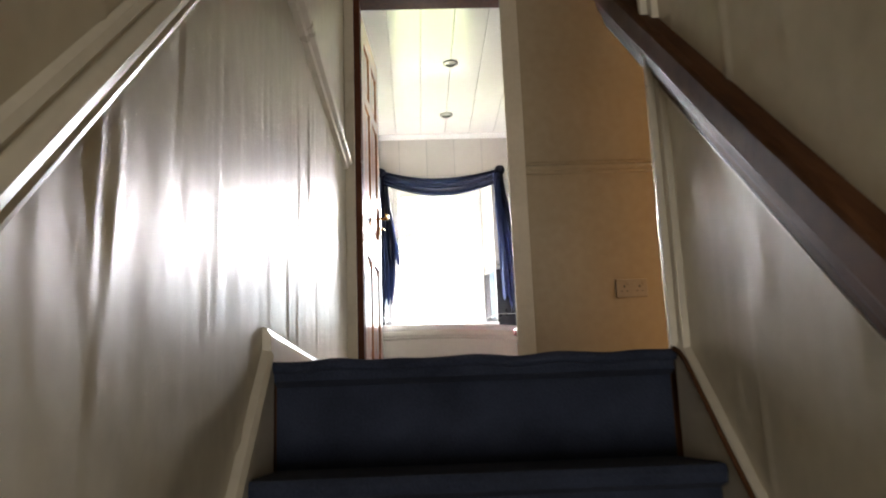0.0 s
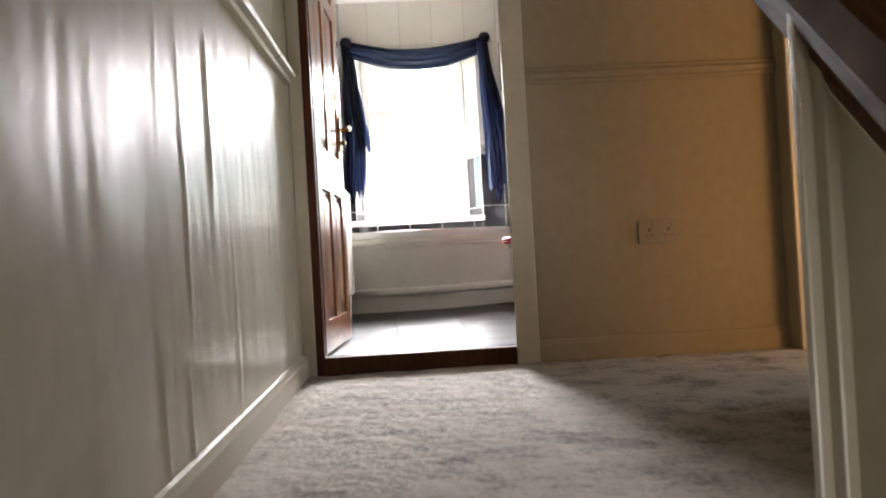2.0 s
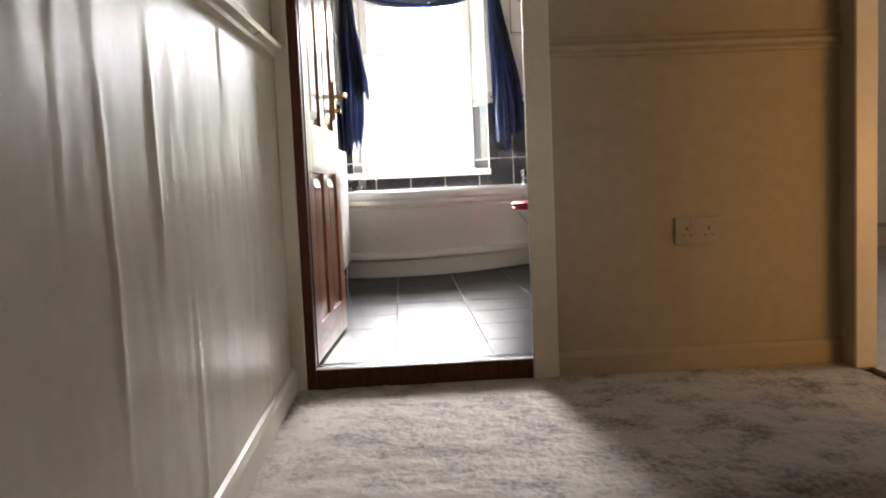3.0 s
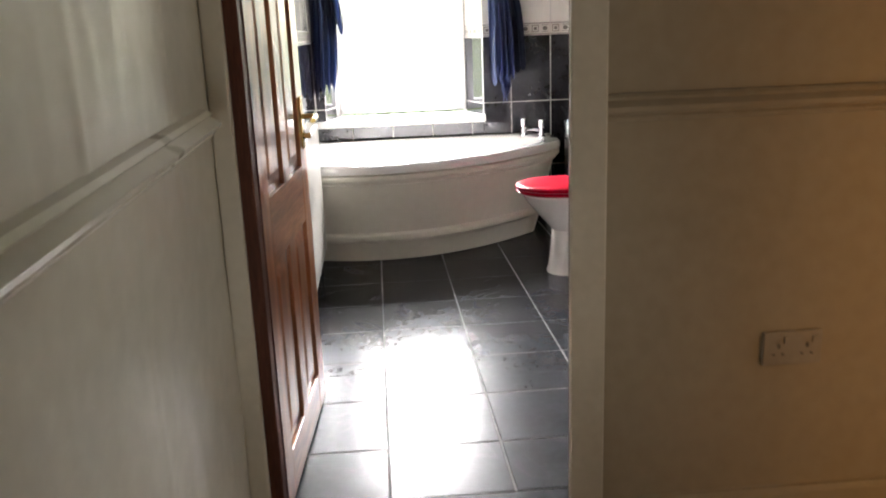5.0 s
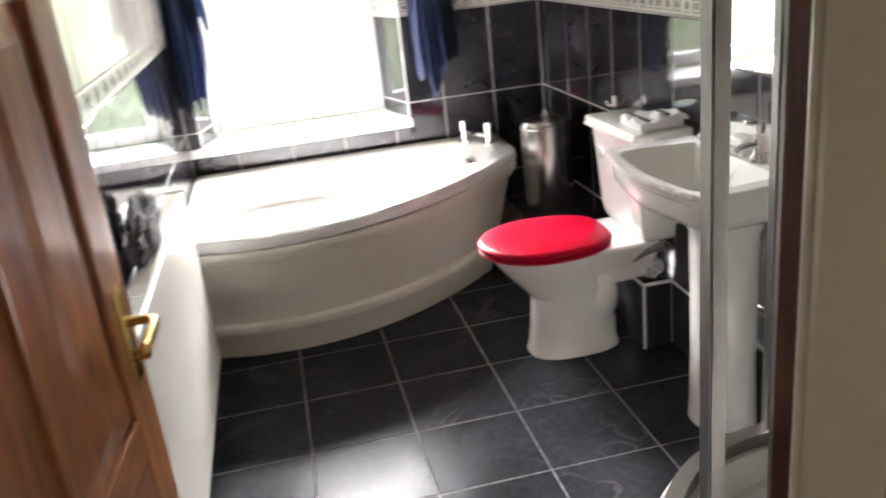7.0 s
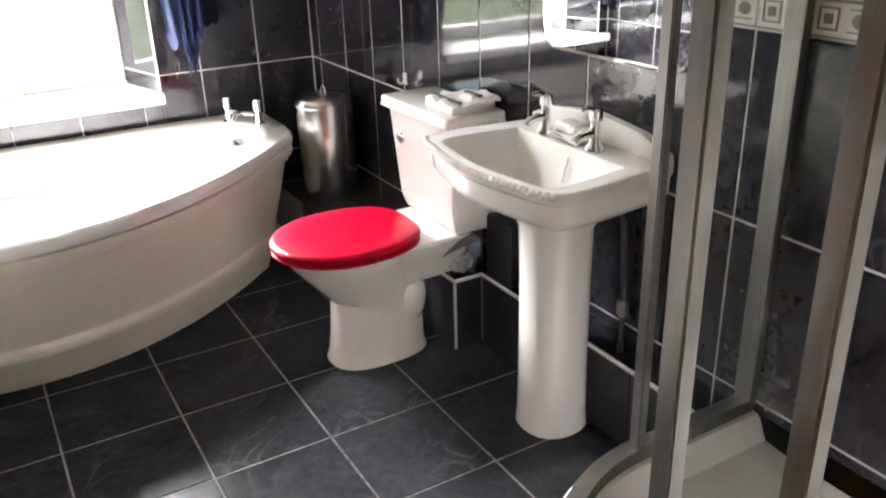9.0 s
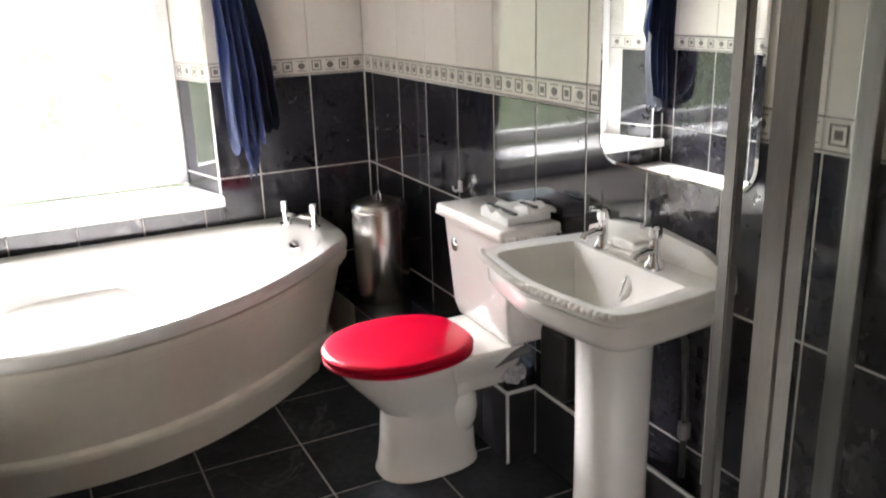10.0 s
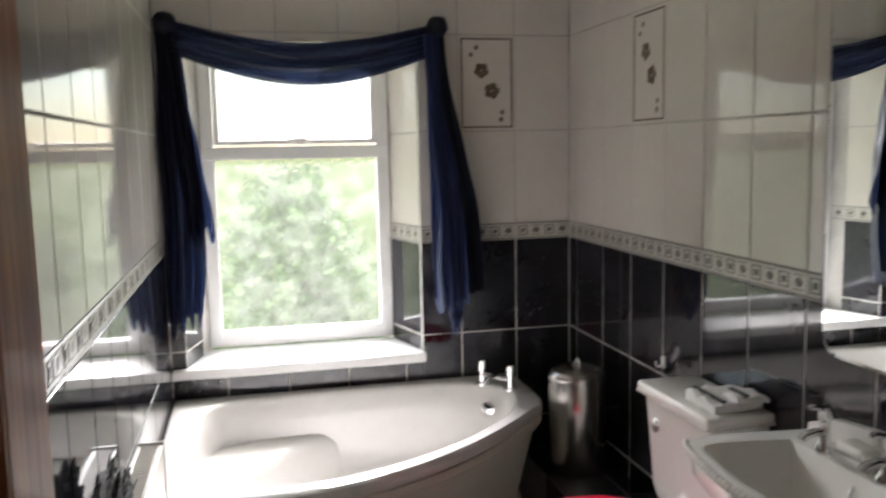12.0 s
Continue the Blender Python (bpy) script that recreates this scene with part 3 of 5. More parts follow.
for z0, z1 in ((0.12, 0.62), (0.785, 1.40), (1.465, 1.72)):
    for u0, u1 in ((0.105, 0.308), (0.398, 0.600)):
        ob = leaf("panel", u0 - 0.004, u1 + 0.004, z0 - 0.004, z1 + 0.004, PINE, -0.028, -0.012, 0.0)
        raised = loft([[(-0.012, u0 + e, z0 + e), (-0.012, u1 - e, z0 + e), (-0.012, u1 - e, z1 - e), (-0.012, u0 + e, z1 - e)] if h == 0 else [(-0.012 + h, u0 + e, z0 + e), (-0.012 + h, u1 - e, z0 + e), (-0.012 + h, u1 - e, z1 - e), (-0.012 + h, u0 + e, z1 - e)] for e, h in ((0.018, 0.0), (0.048, 0.008), (0.056, 0.008))], cap0=False)
        r = new("panel_field", mesh_of("panel_field", raised, PINE))
        r.parent = ob
hb = new("handle_plate", mesh_of("handle_plate", slab(0.0, 0.006, 0.632, 0.672, 0.83, 0.985, 0.004), BRASS))
hb.parent = door
tagged(hb, "worn brass handle backplate")
lv = tube([(0.006, 0.652, 0.925), (0.035, 0.652, 0.925), (0.046, 0.646, 0.925), (0.050, 0.62, 0.926), (0.050, 0.55, 0.922)], 0.008)
lv = new("lever", mesh_of("lever", lv, BRASS, True))
lv.parent = hb
kn = tube([(0.006, 0.652, 0.868), (0.022, 0.652, 0.868), (0.026, 0.652, 0.868)], 0.009)
kn = new("snib", mesh_of("snib", kn, BRASS, True))
kn.parent = hb

# ---- bathroom shell ----
setting("floor_bathroom", slab(-0.1, RX + 0.1, 0.1, WY + 0.1, -0.25, -0.0014), DGROUT)
setting("floor_doorway", slab(0.098, 0.850, 0.036, 0.1, -0.2, -0.002), FLOORT)
setting("wall_bath_west", slab(-0.13, -0.0016, 0.1, WY + 0.4, -0.2, CZ), GROUT)
setting("wall_bath_east", slab(RX + 0.0016, RX + 0.13, 0.1, WY + 0.4, -0.2, CZ), GROUT)
setting("wall_bath_south", slab(0.864, RX + 0.05, 0.1, 0.12, -0.1, CZ), WHITET)
WX0, WX1, WZ0, WZ1, WD = 0.06, 1.04, 0.655, 1.97, 0.30
ww = bmesh.new()
slab(-0.1, RX + 0.1, WY + 0.0016, WY + 0.42, -0.2, 0.60, bm=ww)
slab(-0.1, RX + 0.1, WY + 0.0016, WY + 0.42, WZ1, CZ + 0.1, bm=ww)
for sgn, xe, xo in ((1, WX0, -0.1), (-1, WX1, RX + 0.1)):
    q = [(xo, WY + 0.0016), (xe, WY + 0.0016), (xe + sgn * 0.08, WY + WD), (xe + sgn * 0.08, WY + 0.42), (xo, WY + 0.42)]
    loft([[(x, y, z) for x, y in q] for z in (0.60, WZ1)], bm=ww)
setting("wall_window", ww, GROUT)
slab(WX0 - 0.02, WX1 + 0.02, WY + 0.004, WY + 0.40, WZ1 - 0.012, WZ1, bm=(rv := bmesh.new()))
setting("window_head", rv, PLASTER)

cl = bmesh.new()
for k in range(8):
    slab(-0.02 + 0.22 * k, -0.02 + 0.22 * k + 0.216, 0.1, WY + 0.01, CZ, CZ + 0.01, 0.003, 1, bm=cl)
slab(-0.1, RX + 0.1, 0.1, WY + 0.1, CZ + 0.011, CZ + 0.1, bm=cl)
setting("ceiling_bathroom", cl, PVC)
setting("trim_coving", moulding([(0, 0), (0.035, 0), (0.03, -0.012), (0.012, -0.03), (0, -0.04)], (0.0, WY, CZ), (RX, WY, CZ), (0, -1, 0)), PVC)

# ---- window ----
win = tagged(new("window_1"), "white casement window with a top light over a fixed pane", "window", kind="structure")
FY = WY + WD - 0.012
fx0, fx1 = WX0 + 0.082, WX1 - 0.082
fr = bmesh.new()
slab(fx0, fx0 + 0.055, FY, FY + 0.06, WZ0 + 0.01, WZ1 - 0.012, 0.006, bm=fr)
slab(fx1 - 0.055, fx1, FY, FY + 0.06, WZ0 + 0.01, WZ1 - 0.012, 0.006, bm=fr)
slab(fx0, fx1, FY + 0.002, FY + 0.06, WZ0 + 0.01, WZ0 + 0.075, 0.006, bm=fr)
slab(fx0, fx1, FY + 0.002, FY + 0.06, WZ1 - 0.07, WZ1 - 0.012, 0.006, bm=fr)
slab(fx0, fx1, FY - 0.004, FY + 0.06, 1.488, 1.545, 0.006, bm=fr)
part("window_frame", fr, UPVC, win)
sash = bmesh.new()
sx0, sx1, sz0, sz1 = fx0 + 0.058, fx1 - 0.058, 1.552, WZ1 - 0.072
slab(sx0, sx0 + 0.022, FY - 0.008, FY + 0.04, sz0, sz1, 0.006, bm=sash)
slab(sx1 - 0.022, sx1, FY - 0.008, FY + 0.04, sz0, sz1, 0.006, bm=sash)
slab(sx0, sx1, FY - 0.006, FY + 0.04, sz0, sz0 + 0.022, 0.006, bm=sash)
slab(sx0, sx1, FY - 0.006, FY + 0.04, sz1 - 0.022, sz1, 0.006, bm=sash)
sash = part("top_light", sash, UPVC, win)
part("catch", slab(0.52, 0.60, FY - 0.030, FY - 0.006, sz0 + 0.008, sz0 + 0.026, 0.004), UPVC, sash)
for z0, z1, nm in ((WZ0 + 0.07, 1.492, "pane"), (sz0 + 0.018, sz1 - 0.018, "pane")):
    p = part(nm, slab(fx0 + 0.05, fx1 - 0.05, FY + 0.026, FY + 0.030, z0, z1), PANE, win)
    p.visible_shadow = False
part("window_sill", slab(0.0, WX1 + 0.006, WY - 0.030, WY + WD + 0.02, 0.612, WZ0, 0.008), UPVC, win)

# garden, bush and hillside beyond the glass
gb = bmesh.new()
gr = []
for j in range(61):
    row = []
    for i in range(61):
        u, v = (i - 30) / 30, j / 60
        x, y = u * (30 + 2400 * v ** 3), 4.2 + 45 * v + 2600 * v ** 4
        z = -2.7 + 0.25 * noise.noise((x * 0.15, y * 0.15, 0)) + 0.012 * max(0, y - 8) * (1 if y < 60 else 60 / y)
        row.append(gb.verts.new((x, y, z)))
    gr.append(row)
for j in range(60):
    for i in range(60):
        gb.faces.new((gr[j][i], gr[j][i + 1], gr[j + 1][i + 1], gr[j + 1][i]))
setting("ground", gb, GRASS, smooth=True)


def bush(cx, cy, cz, rad, high, count, seed):
    rnd = random.Random(seed)
    t = thing("bush", "leafy green bush standing in the grass behind the house", "bush", (cx, cy, cz), "garden bushes")
    limbs = bmesh.new()
    for k in range(7):
        a = rnd.uniform(0, 6.28)
        tube([(cx, cy, cz), (cx + 0.2 * rad * math.cos(a), cy + 0.2 * rad * math.sin(a), cz + high * 0.4), (cx + 0.6 * rad * math.cos(a), cy + 0.6 * rad * math.sin(a), cz + high * rnd.uniform(0.6, 0.85))], 0.03, 6, limbs)
    part("limbs", limbs, BARK, t)
    vs, fs = [], []
    for k in range(count):
        a, h = rnd.uniform(0, 6.28), rnd.random()
        rr = rad * (math.sin(math.pi * (0.12 + 0.80 * h)) ** 0.7) * rnd.uniform(0.55, 1.0) * (1 + 0.22 * math.sin(3 * a + 5 * h))
        c = Vector((cx + rr * math.cos(a), cy + rr * math.sin(a), cz + 0.1 + high * h * rnd.uniform(0.9, 1.06)))
        s = rnd.uniform(0.06, 0.14)
        e = Euler((rnd.uniform(-1, 1), rnd.uniform(-1, 1), rnd.uniform(0, 6.28))).to_matrix()
        n = len(vs)
        vs += [c + e @ Vector(q) * s for q in ((-1, 0, 0), (0, -0.45, 0.12), (1, 0, 0), (0, 0.45, 0.12))]
        fs.append((n, n + 1, n + 2, n + 3))
    me = bpy.data.meshes.new("crown")
    me.from_pydata(vs, [], fs)
    me.materials.append(LEAF)
    ob = new("crown", me)
    ob.parent = t
    ob.matrix_parent_inverse = t.matrix_world.inverted()


bush(0.95, 13.0, -2.7, 1.25, 3.7, 5200, 4)
bush(-2.6, 17.0, -2.7, 1.3, 2.3, 1600, 5)
bush(4.6, 19.0, -2.6, 1.5, 2.4, 1600, 6)

# ---- curtains ----
cur = thing("curtain", "sheer navy voile scarf curtain draped round the window", "curtain", (0.58, WY - 0.05, 2.0))


def tail(name, left, right, z0, z1, folds, seed, ph, deep=1.0, cloth=VOILE, front=0.0):
    nu, nv = 60, 50
    loops = []
    for j in range(nv + 1):
        v = j / nv
        xl, xr = left(v), right(v)
        row = []
        for i in range(nu + 1):
            u = i / nu
            amp = (0.012 + 0.022 * min(1, v * 2.5)) * deep
            y = WY - 0.011 - front - 0.034 * deep - amp * math.sin(u * folds * 6.283 + ph + 1.5 * v + 2 * noise.noise((u * 3, v * 2, seed)))
            zz = z0 + (z1 - z0) * v + (0.035 * math.sin(u * folds * 6.283 + 1) + 0.05 * (u - 0.5)) * v ** 6
            row.append((xl + (xr - xl) * u + 0.012 * noise.noise((u * 5, v * 4, seed + 9)), y, zz))
        loops.append(row)
    return part(name, loft(loops, closed=False), cloth, cur, smooth=True)


def ease(v, p0, p1):
    k = max(0.0, min(1.0, (v - p0) / (p1 - p0)))
    return k * k * (3 - 2 * k)


tail("left_tail", lambda v: 0.010 - 0.004 * v, lambda v: 0.085 + 0.075 * ease(v, 0, 0.6) - 0.02 * ease(v, 0.75, 1.0), 2.03, 0.845, 4, 2, 0.3)
tail("left_inner_tail", lambda v: 0.045 + 0.05 * v, lambda v: 0.095 + 0.105 * v, 2.0, 1.185, 3, 5, 1.4)
tail("right_tail", lambda v: 1.075 + 0.085 * v, lambda v: 1.135 + 0.155 * ease(v, 0.0, 0.95), 2.03, 0.93, 4, 3, 0.9, 1.3)
tail("right_under_tail", lambda v: 1.045 + 0.035 * v, lambda v: 1.105 + 0.115 * ease(v, 0.1, 0.8), 1.98, 0.885, 4, 8, 2.1, 1.2, LITVOILE, 0.035)
tail("right_ruffle", lambda v: 1.11 + 0.035 * v, lambda v: 1.195 - 0.01 * v, 0.95, 0.765, 3, 11, 0.4, 0.9, LITVOILE, 0.045)
loops = []
for j in range(41):
    v = j / 40
    row = []
    for i in range(81):
        u = i / 80
        s = math.sin(math.pi * u)
        top = 2.03 - 0.085 * s
        low = 1.905 - 0.125 * s
        z = top + (low - top) * v
        y = WY - 0.055 - 0.035 * s * math.sin(math.pi * v) - 0.012 * math.sin(v * 22 + 2 * noise.noise((u * 2.5, v * 3, 4))) - 0.01 * s
        row.append((0.06 + 1.05 * u, y, z))
    loops.append(row)
part("swag", loft(loops, closed=False), VOILE, cur, smooth=True)
for cx in (0.052, 1.115):
    kb = bmesh.new()
    bmesh.ops.create_icosphere(kb, subdivisions=3, radius=1)
    for v in kb.verts:
        w = 1 + 0.18 * noise.noise(v.co * 3.0 + Vector((cx * 7, 0, 0)))
        v.co = (cx + v.co.x * 0.045 * w, WY - 0.05 + v.co.y * 0.042 * w, 2.015 + v.co.z * 0.042 * w)
    part("knot", kb, VOILE, cur, smooth=True)
    part("curtain_hook", tube([(cx, WY, 2.02), (cx, WY - 0.05, 2.02), (cx, WY - 0.055, 2.045)], 0.006), DARKWOOD, cur, smooth=True)

# ---- bath ----
bath = thing("bathtub", "white bow-fronted offset corner bath with cream moulded panel", "bathtub", (0.6, 2.95, 0.0))


def outline(d, wall=0.0):
    """The bath's outline drawn in by d at the bowed front and round end, and by wall at the straight sides."""
    pts = []
    x1 = 1.44 - d
    for k in range(41):
        x = wall + (x1 - 0.06 - wall) * k / 40
        pts.append((x, 2.285 + d + 0.57 * (x - 0.36) ** 2))
    xe, ye = pts[-1]
    yt = WY - 0.004 - max(wall, 0.0)
    for k in range(1, 9):
        a = k / 8 * math.pi / 2
        pts.append((xe + 0.06 * math.sin(a), ye + 0.16 * (1 - math.cos(a)) + 0.02 * k / 8))
    for k in range(1, 7):
        pts.append((x1, pts[48][1] + (yt - 0.05 - pts[48][1]) * k / 6))
    for k in range(1, 4):
        a = k / 3 * math.pi / 2
        pts.append((x1 - 0.05 * (1 - math.cos(a)), yt - 0.05 + 0.05 * math.sin(a)))
    for k in range(1, 20):
        pts.append((x1 - 0.05 + (wall - x1 + 0.05) * k / 19, yt))
    for k in range(1, 12):
        pts.append((wall, yt + (pts[0][1] - yt) * k / 12))
    return pts


def ring(d, z, wall=0.003):
    return [(x, y, z) for x, y in outline(d, wall)]



def even(pts, n):
    """Points of a closed outline at even steps."""
    loop = pts + [pts[0]]
    far = [0.0]
    for a, b in zip(loop, loop[1:]):
        far.append(far[-1] + math.hypot(b[0] - a[0], b[1] - a[1]))
    out, k = [], 0
    for i in range(n):
        d = far[-1] * i / n
        while far[k + 1] < d:
            k += 1
        f = (d - far[k]) / max(1e-9, far[k + 1] - far[k])
        out.append((loop[k][0] + (loop[k + 1][0] - loop[k][0]) * f, loop[k][1] + (loop[k + 1][1] - loop[k][1]) * f))
    return out


def soft_ring(d, z, wall, rounds):
    """The outline with its corners rounded off by averaging neighbours, for the well of the bath."""
    p = even(outline(d, wall), 170)
    for _ in range(rounds):
        p = [((p[i - 1][0] + 2 * p[i][0] + p[(i + 1) % 170][0]) / 4, (p[i - 1][1] + 2 * p[i][1] + p[(i + 1) % 170][1]) / 4) for i in range(170)]
    return [(x, y, z) for x, y in p]


tub = loft([soft_ring(d, z, w, r) for d, z, w, r in ((0.004, 0.488, 0.003, 0), (0.0, 0.505, 0.003, 0), (0.004, 0.524, 0.003, 0), (0.014, 0.532, 0.012, 0), (0.055, 0.533, 0.060, 110), (0.064, 0.529, 0.070, 122), (0.072, 0.515, 0.080, 134), (0.082, 0.44, 0.095, 146), (0.096, 0.34, 0.115, 158), (0.112, 0.25, 0.14, 170), (0.14, 0.185, 0.18, 185), (0.19, 0.158, 0.24, 200), (0.26, 0.15, 0.33, 200))], cap0=False)
part("tub", tub, ACRYL, bath, smooth=True)


def bench(e, z):
    """The moulded seat in the window corner: the well's outline kept behind a slanting, curved front; e draws the front back."""
    pts = [p for p in soft_ring(0.086, z, 0.100, 150) if p[1] > 2.706 + e + 0.58 * p[0] and p[0] < 0.69 - e]
    pts.sort(key=lambda p: math.atan2(p[1] - 3.1, p[0] - 0.33))
    loop = even([(p[0], p[1]) for p in pts], 90)
    for _ in range(12):
        loop = [((loop[i - 1][0] + 2 * loop[i][0] + loop[(i + 1) % 90][0]) / 4, (loop[i - 1][1] + 2 * loop[i][1] + loop[(i + 1) % 90][1]) / 4) for i in range(90)]
    return [(x, y, z) for x, y in loop]


part("moulded_seat", loft([bench(-0.04, 0.16), bench(-0.012, 0.28), bench(0.004, 0.325), bench(0.022, 0.348), bench(0.045, 0.362), bench(0.075, 0.370), bench(0.11, 0.373)]), ACRYL, bath, smooth=True)
pan = loft([ring(0.020, 0.500), ring(0.020, 0.484), ring(0.008, 0.478), ring(0.006, 0.464), ring(0.012, 0.450), ring(0.026, 0.444), ring(0.028, 0.432), ring(0.044, 0.424), ring(0.078, 0.300), ring(0.114, 0.172), ring(0.116, 0.162), ring(0.098, 0.152), ring(0.093, 0.138), ring(0.098, 0.122), ring(0.118, 0.112), ring(0.130, 0.106), ring(0.160, 0.004)], cap0=False, cap1=False)
part("bath_panel", pan, PANEL, bath, "cream moulded bath panel", True)
part("overflow", turned([(0.0, 0), (0.03, 0), (0.032, 0.004), (0.022, 0.010), (0.0, 0.011)], 0, 0, 24, cap=False), CHROME, bath, "round chrome overflow plate", True).matrix_world = Matrix.Translation((1.262, 3.155, 0.445)) @ Euler((0, radians(-80), radians(42))).to_matrix().to_4x4()
taps = thing("bath_mixer_taps", "chrome pillar bath taps with cross bridge", "taps", (1.30, 3.17, 0.53))
for cx, cy in ((1.262, 3.235), (1.350, 3.12)):
    part("pillar", turned([(0.026, 0.528), (0.026, 0.536), (0.015, 0.542), (0.013, 0.585), (0.020, 0.590), (0.020, 0.628), (0.015, 0.634)], cx, cy, 20), CHROME, taps, smooth=True)
part("bridge", tube([(1.262, 3.235, 0.572), (1.350, 3.12, 0.572)], 0.012), CHROME, taps, smooth=True)
part("spout", tube([(1.306, 3.178, 0.572), (1.285, 3.162, 0.578), (1.255, 3.14, 0.572), (1.245, 3.132, 0.556)], 0.011), CHROME, taps, smooth=True)

# ---- boxing ledge along the wall ----
ledge = tagged(new("wall_pipe_boxing"), kind="structure")
bx = bmesh.new()
LH = 0.25
slab(1.663, RX + 0.005, 1.0, 1.935, -0.002, LH - 0.008, bm=bx)
slab(1.558, RX + 0.005, 1.935, 2.26, -0.002, LH - 0.008, bm=bx)
slab(1.428, RX + 0.005, 2.26, WY, -0.002, LH - 0.008, bm=bx)
part("boxing_core", bx, GROUT, ledge)
for (x0, x1, y0, y1) in ((1.653, RX - 0.001, 1.0, 1.926), (1.548, RX - 0.001, 1.929, 2.256), (1.418, RX - 0.001, 2.259, 2.62), (1.418, RX - 0.001, 2.623, 2.99), (1.418, RX - 0.001, 2.993, WY - 0.003)):
    part("ledge_tile", slab(x0, x1, y0, y1, LH - 0.008, LH, 0.0015, 1), BLACKT, ledge)
for k in range(4):
    y0 = 1.0 + 0.2325 * k
    part("front_tile", slab(1.655, 1.663, y0, y0 + 0.228, 0.002, LH - 0.009, 0.0015, 1), BOXT, ledge)
part("front_tile", slab(1.55, 1.558, 1.932, 2.09, 0.002, LH - 0.009, 0.0015, 1), BOXT, ledge)
part("front_tile", slab(1.55, 1.558, 2.094, 2.255, 0.002, LH - 0.009, 0.0015, 1), BOXT, ledge)
part("side_tile", slab(1.561, 1.652, 1.927, 1.934, 0.002, LH - 0.009, 0.0015, 1), BOXT, ledge)
part("front_tile", slab(1.42, 1.428, 2.262, 2.9, 0.002, LH - 0.009, 0.0015, 1), BOXT, ledge)
tr = bmesh.new()
slab(1.649, 1.656, 1.0, 1.925, LH - 0.010, LH + 0.001, 0.001, 1, bm=tr)
slab(1.5455, 1.5525, 1.926, 2.256, LH - 0.010, LH + 0.001, 0.001, 1, bm=tr)
slab(1.5455, 1.656, 1.922, 1.929, LH - 0.010, LH + 0.0012, 0.001, 1, bm=tr)
slab(1.5455, 1.5535, 1.922, 1.930, 0.0, LH, 0.001, 1, bm=tr)
part("edge_trim", tr, UPVC, ledge, "white plastic tile edge trim")

# ---- toilet ----
wc = thing("toilet", "white close-coupled toilet with a red seat", "toilet", (1.35, 2.075, 0.0))
TY = 2.075
bowl = []
for z, cx, rx, ry in ((0.0, 1.335, 0.168, 0.112), (0.012, 1.335, 0.166, 0.110), (0.03, 1.336, 0.160, 0.102), (0.10, 1.340, 0.155, 0.098), (0.19, 1.338, 0.146, 0.099), (0.215, 1.333, 0.142, 0.104), (0.26, 1.305, 0.152, 0.124), (0.32, 1.272, 0.172, 0.155), (0.365, 1.257, 0.192, 0.178), (0.39, 1.252, 0.203, 0.188), (0.402, 1.252, 0.199, 0.185)):
    pw = 0.78 if z < 0.2 else 1.0
    bowl.append([(cx + rx * math.copysign(abs(math.cos(a)) ** pw, math.cos(a)), TY + ry * math.copysign(abs(math.sin(a)) ** pw, math.sin(a)), z) for a in (2 * math.pi * k / 44 for k in range(44))])
part("pan", loft(bowl), CHINA, wc, smooth=True)


def seat_line(g, z, n=52):
    """The lid's plan: a round front, full flanks and a narrower, nearly straight back; g grows it."""
    pts = []
    for k in range(n):
        a = 2 * math.pi * k / n
        c, q = math.cos(a), math.sin(a)
        if c < 0:
            pts.append((1.245 + (0.230 + g) * c, TY - 0.012 + (0.197 + g) * q, z))
        else:
            u = c ** 0.55
            pts.append((1.245 + (0.222 + g) * u, TY - 0.012 + (0.197 + g) * math.copysign(abs(q) ** 0.55, q) * (1 - 0.22 * u * u), z))
    return pts


back = loft([[(x, TY + s, z) for x, s in ((1.36, -w), (1.62, -w), (1.62, w), (1.36, w))] for z, w in ((0.235, 0.075), (0.30, 0.10), (0.37, 0.15), (0.405, 0.165))])
bmesh.ops.bevel(back, geom=list(back.edges), offset=0.022, segments=3, affect="EDGES", profile=0.6)
part("pan_shelf", back, CHINA, wc, smooth=True)
part("seat_ring", loft([seat_line(-0.010, 0.404), seat_line(-0.003, 0.409), seat_line(-0.002, 0.415), seat_line(-0.008, 0.421)]), RED, wc, "red plastic toilet seat", True)
lid = loft([seat_line(-0.010, 0.4235), seat_line(-0.001, 0.427), seat_line(0.0, 0.436), seat_line(-0.004, 0.442), seat_line(-0.016, 0.4465), seat_line(-0.09, 0.449), seat_line(-0.17, 0.4495)])
part("lid", lid, RED, wc, "glossy red lid", True)
for sy in (-0.075, 0.075):
    part("hinge", tube([(1.455, TY + sy - 0.02, 0.425), (1.455, TY + sy + 0.02, 0.425)], 0.011), CHROME, wc, smooth=True)
cist = loft([[(x, TY + s, z) for x, s in ((xf, -w), (1.705, -w), (1.705, w), (xf, w))] for z, xf, w in ((0.405, 1.555, 0.165), (0.45, 1.54, 0.178), (0.745, 1.518, 0.192), (0.752, 1.518, 0.192))])
bmesh.ops.bevel(cist, geom=list(cist.edges), offset=0.016, segments=3, affect="EDGES", profile=0.6)
cist = part("cistern", cist, CHINA, wc, smooth=True)
cl = slab(1.498, 1.707, TY - 0.208, TY + 0.208, 0.753, 0.790, 0.012, 3)
part("cistern_lid", cl, CHINA, cist, smooth=True)
bd = bmesh.new()
for k in range(30):
    p = (1.500, TY - 0.200 + 0.40 * k / 29, 0.760)
    bmesh.ops.create_icosphere(bd, subdivisions=1, radius=0.0065, matrix=Matrix.Translation(p))
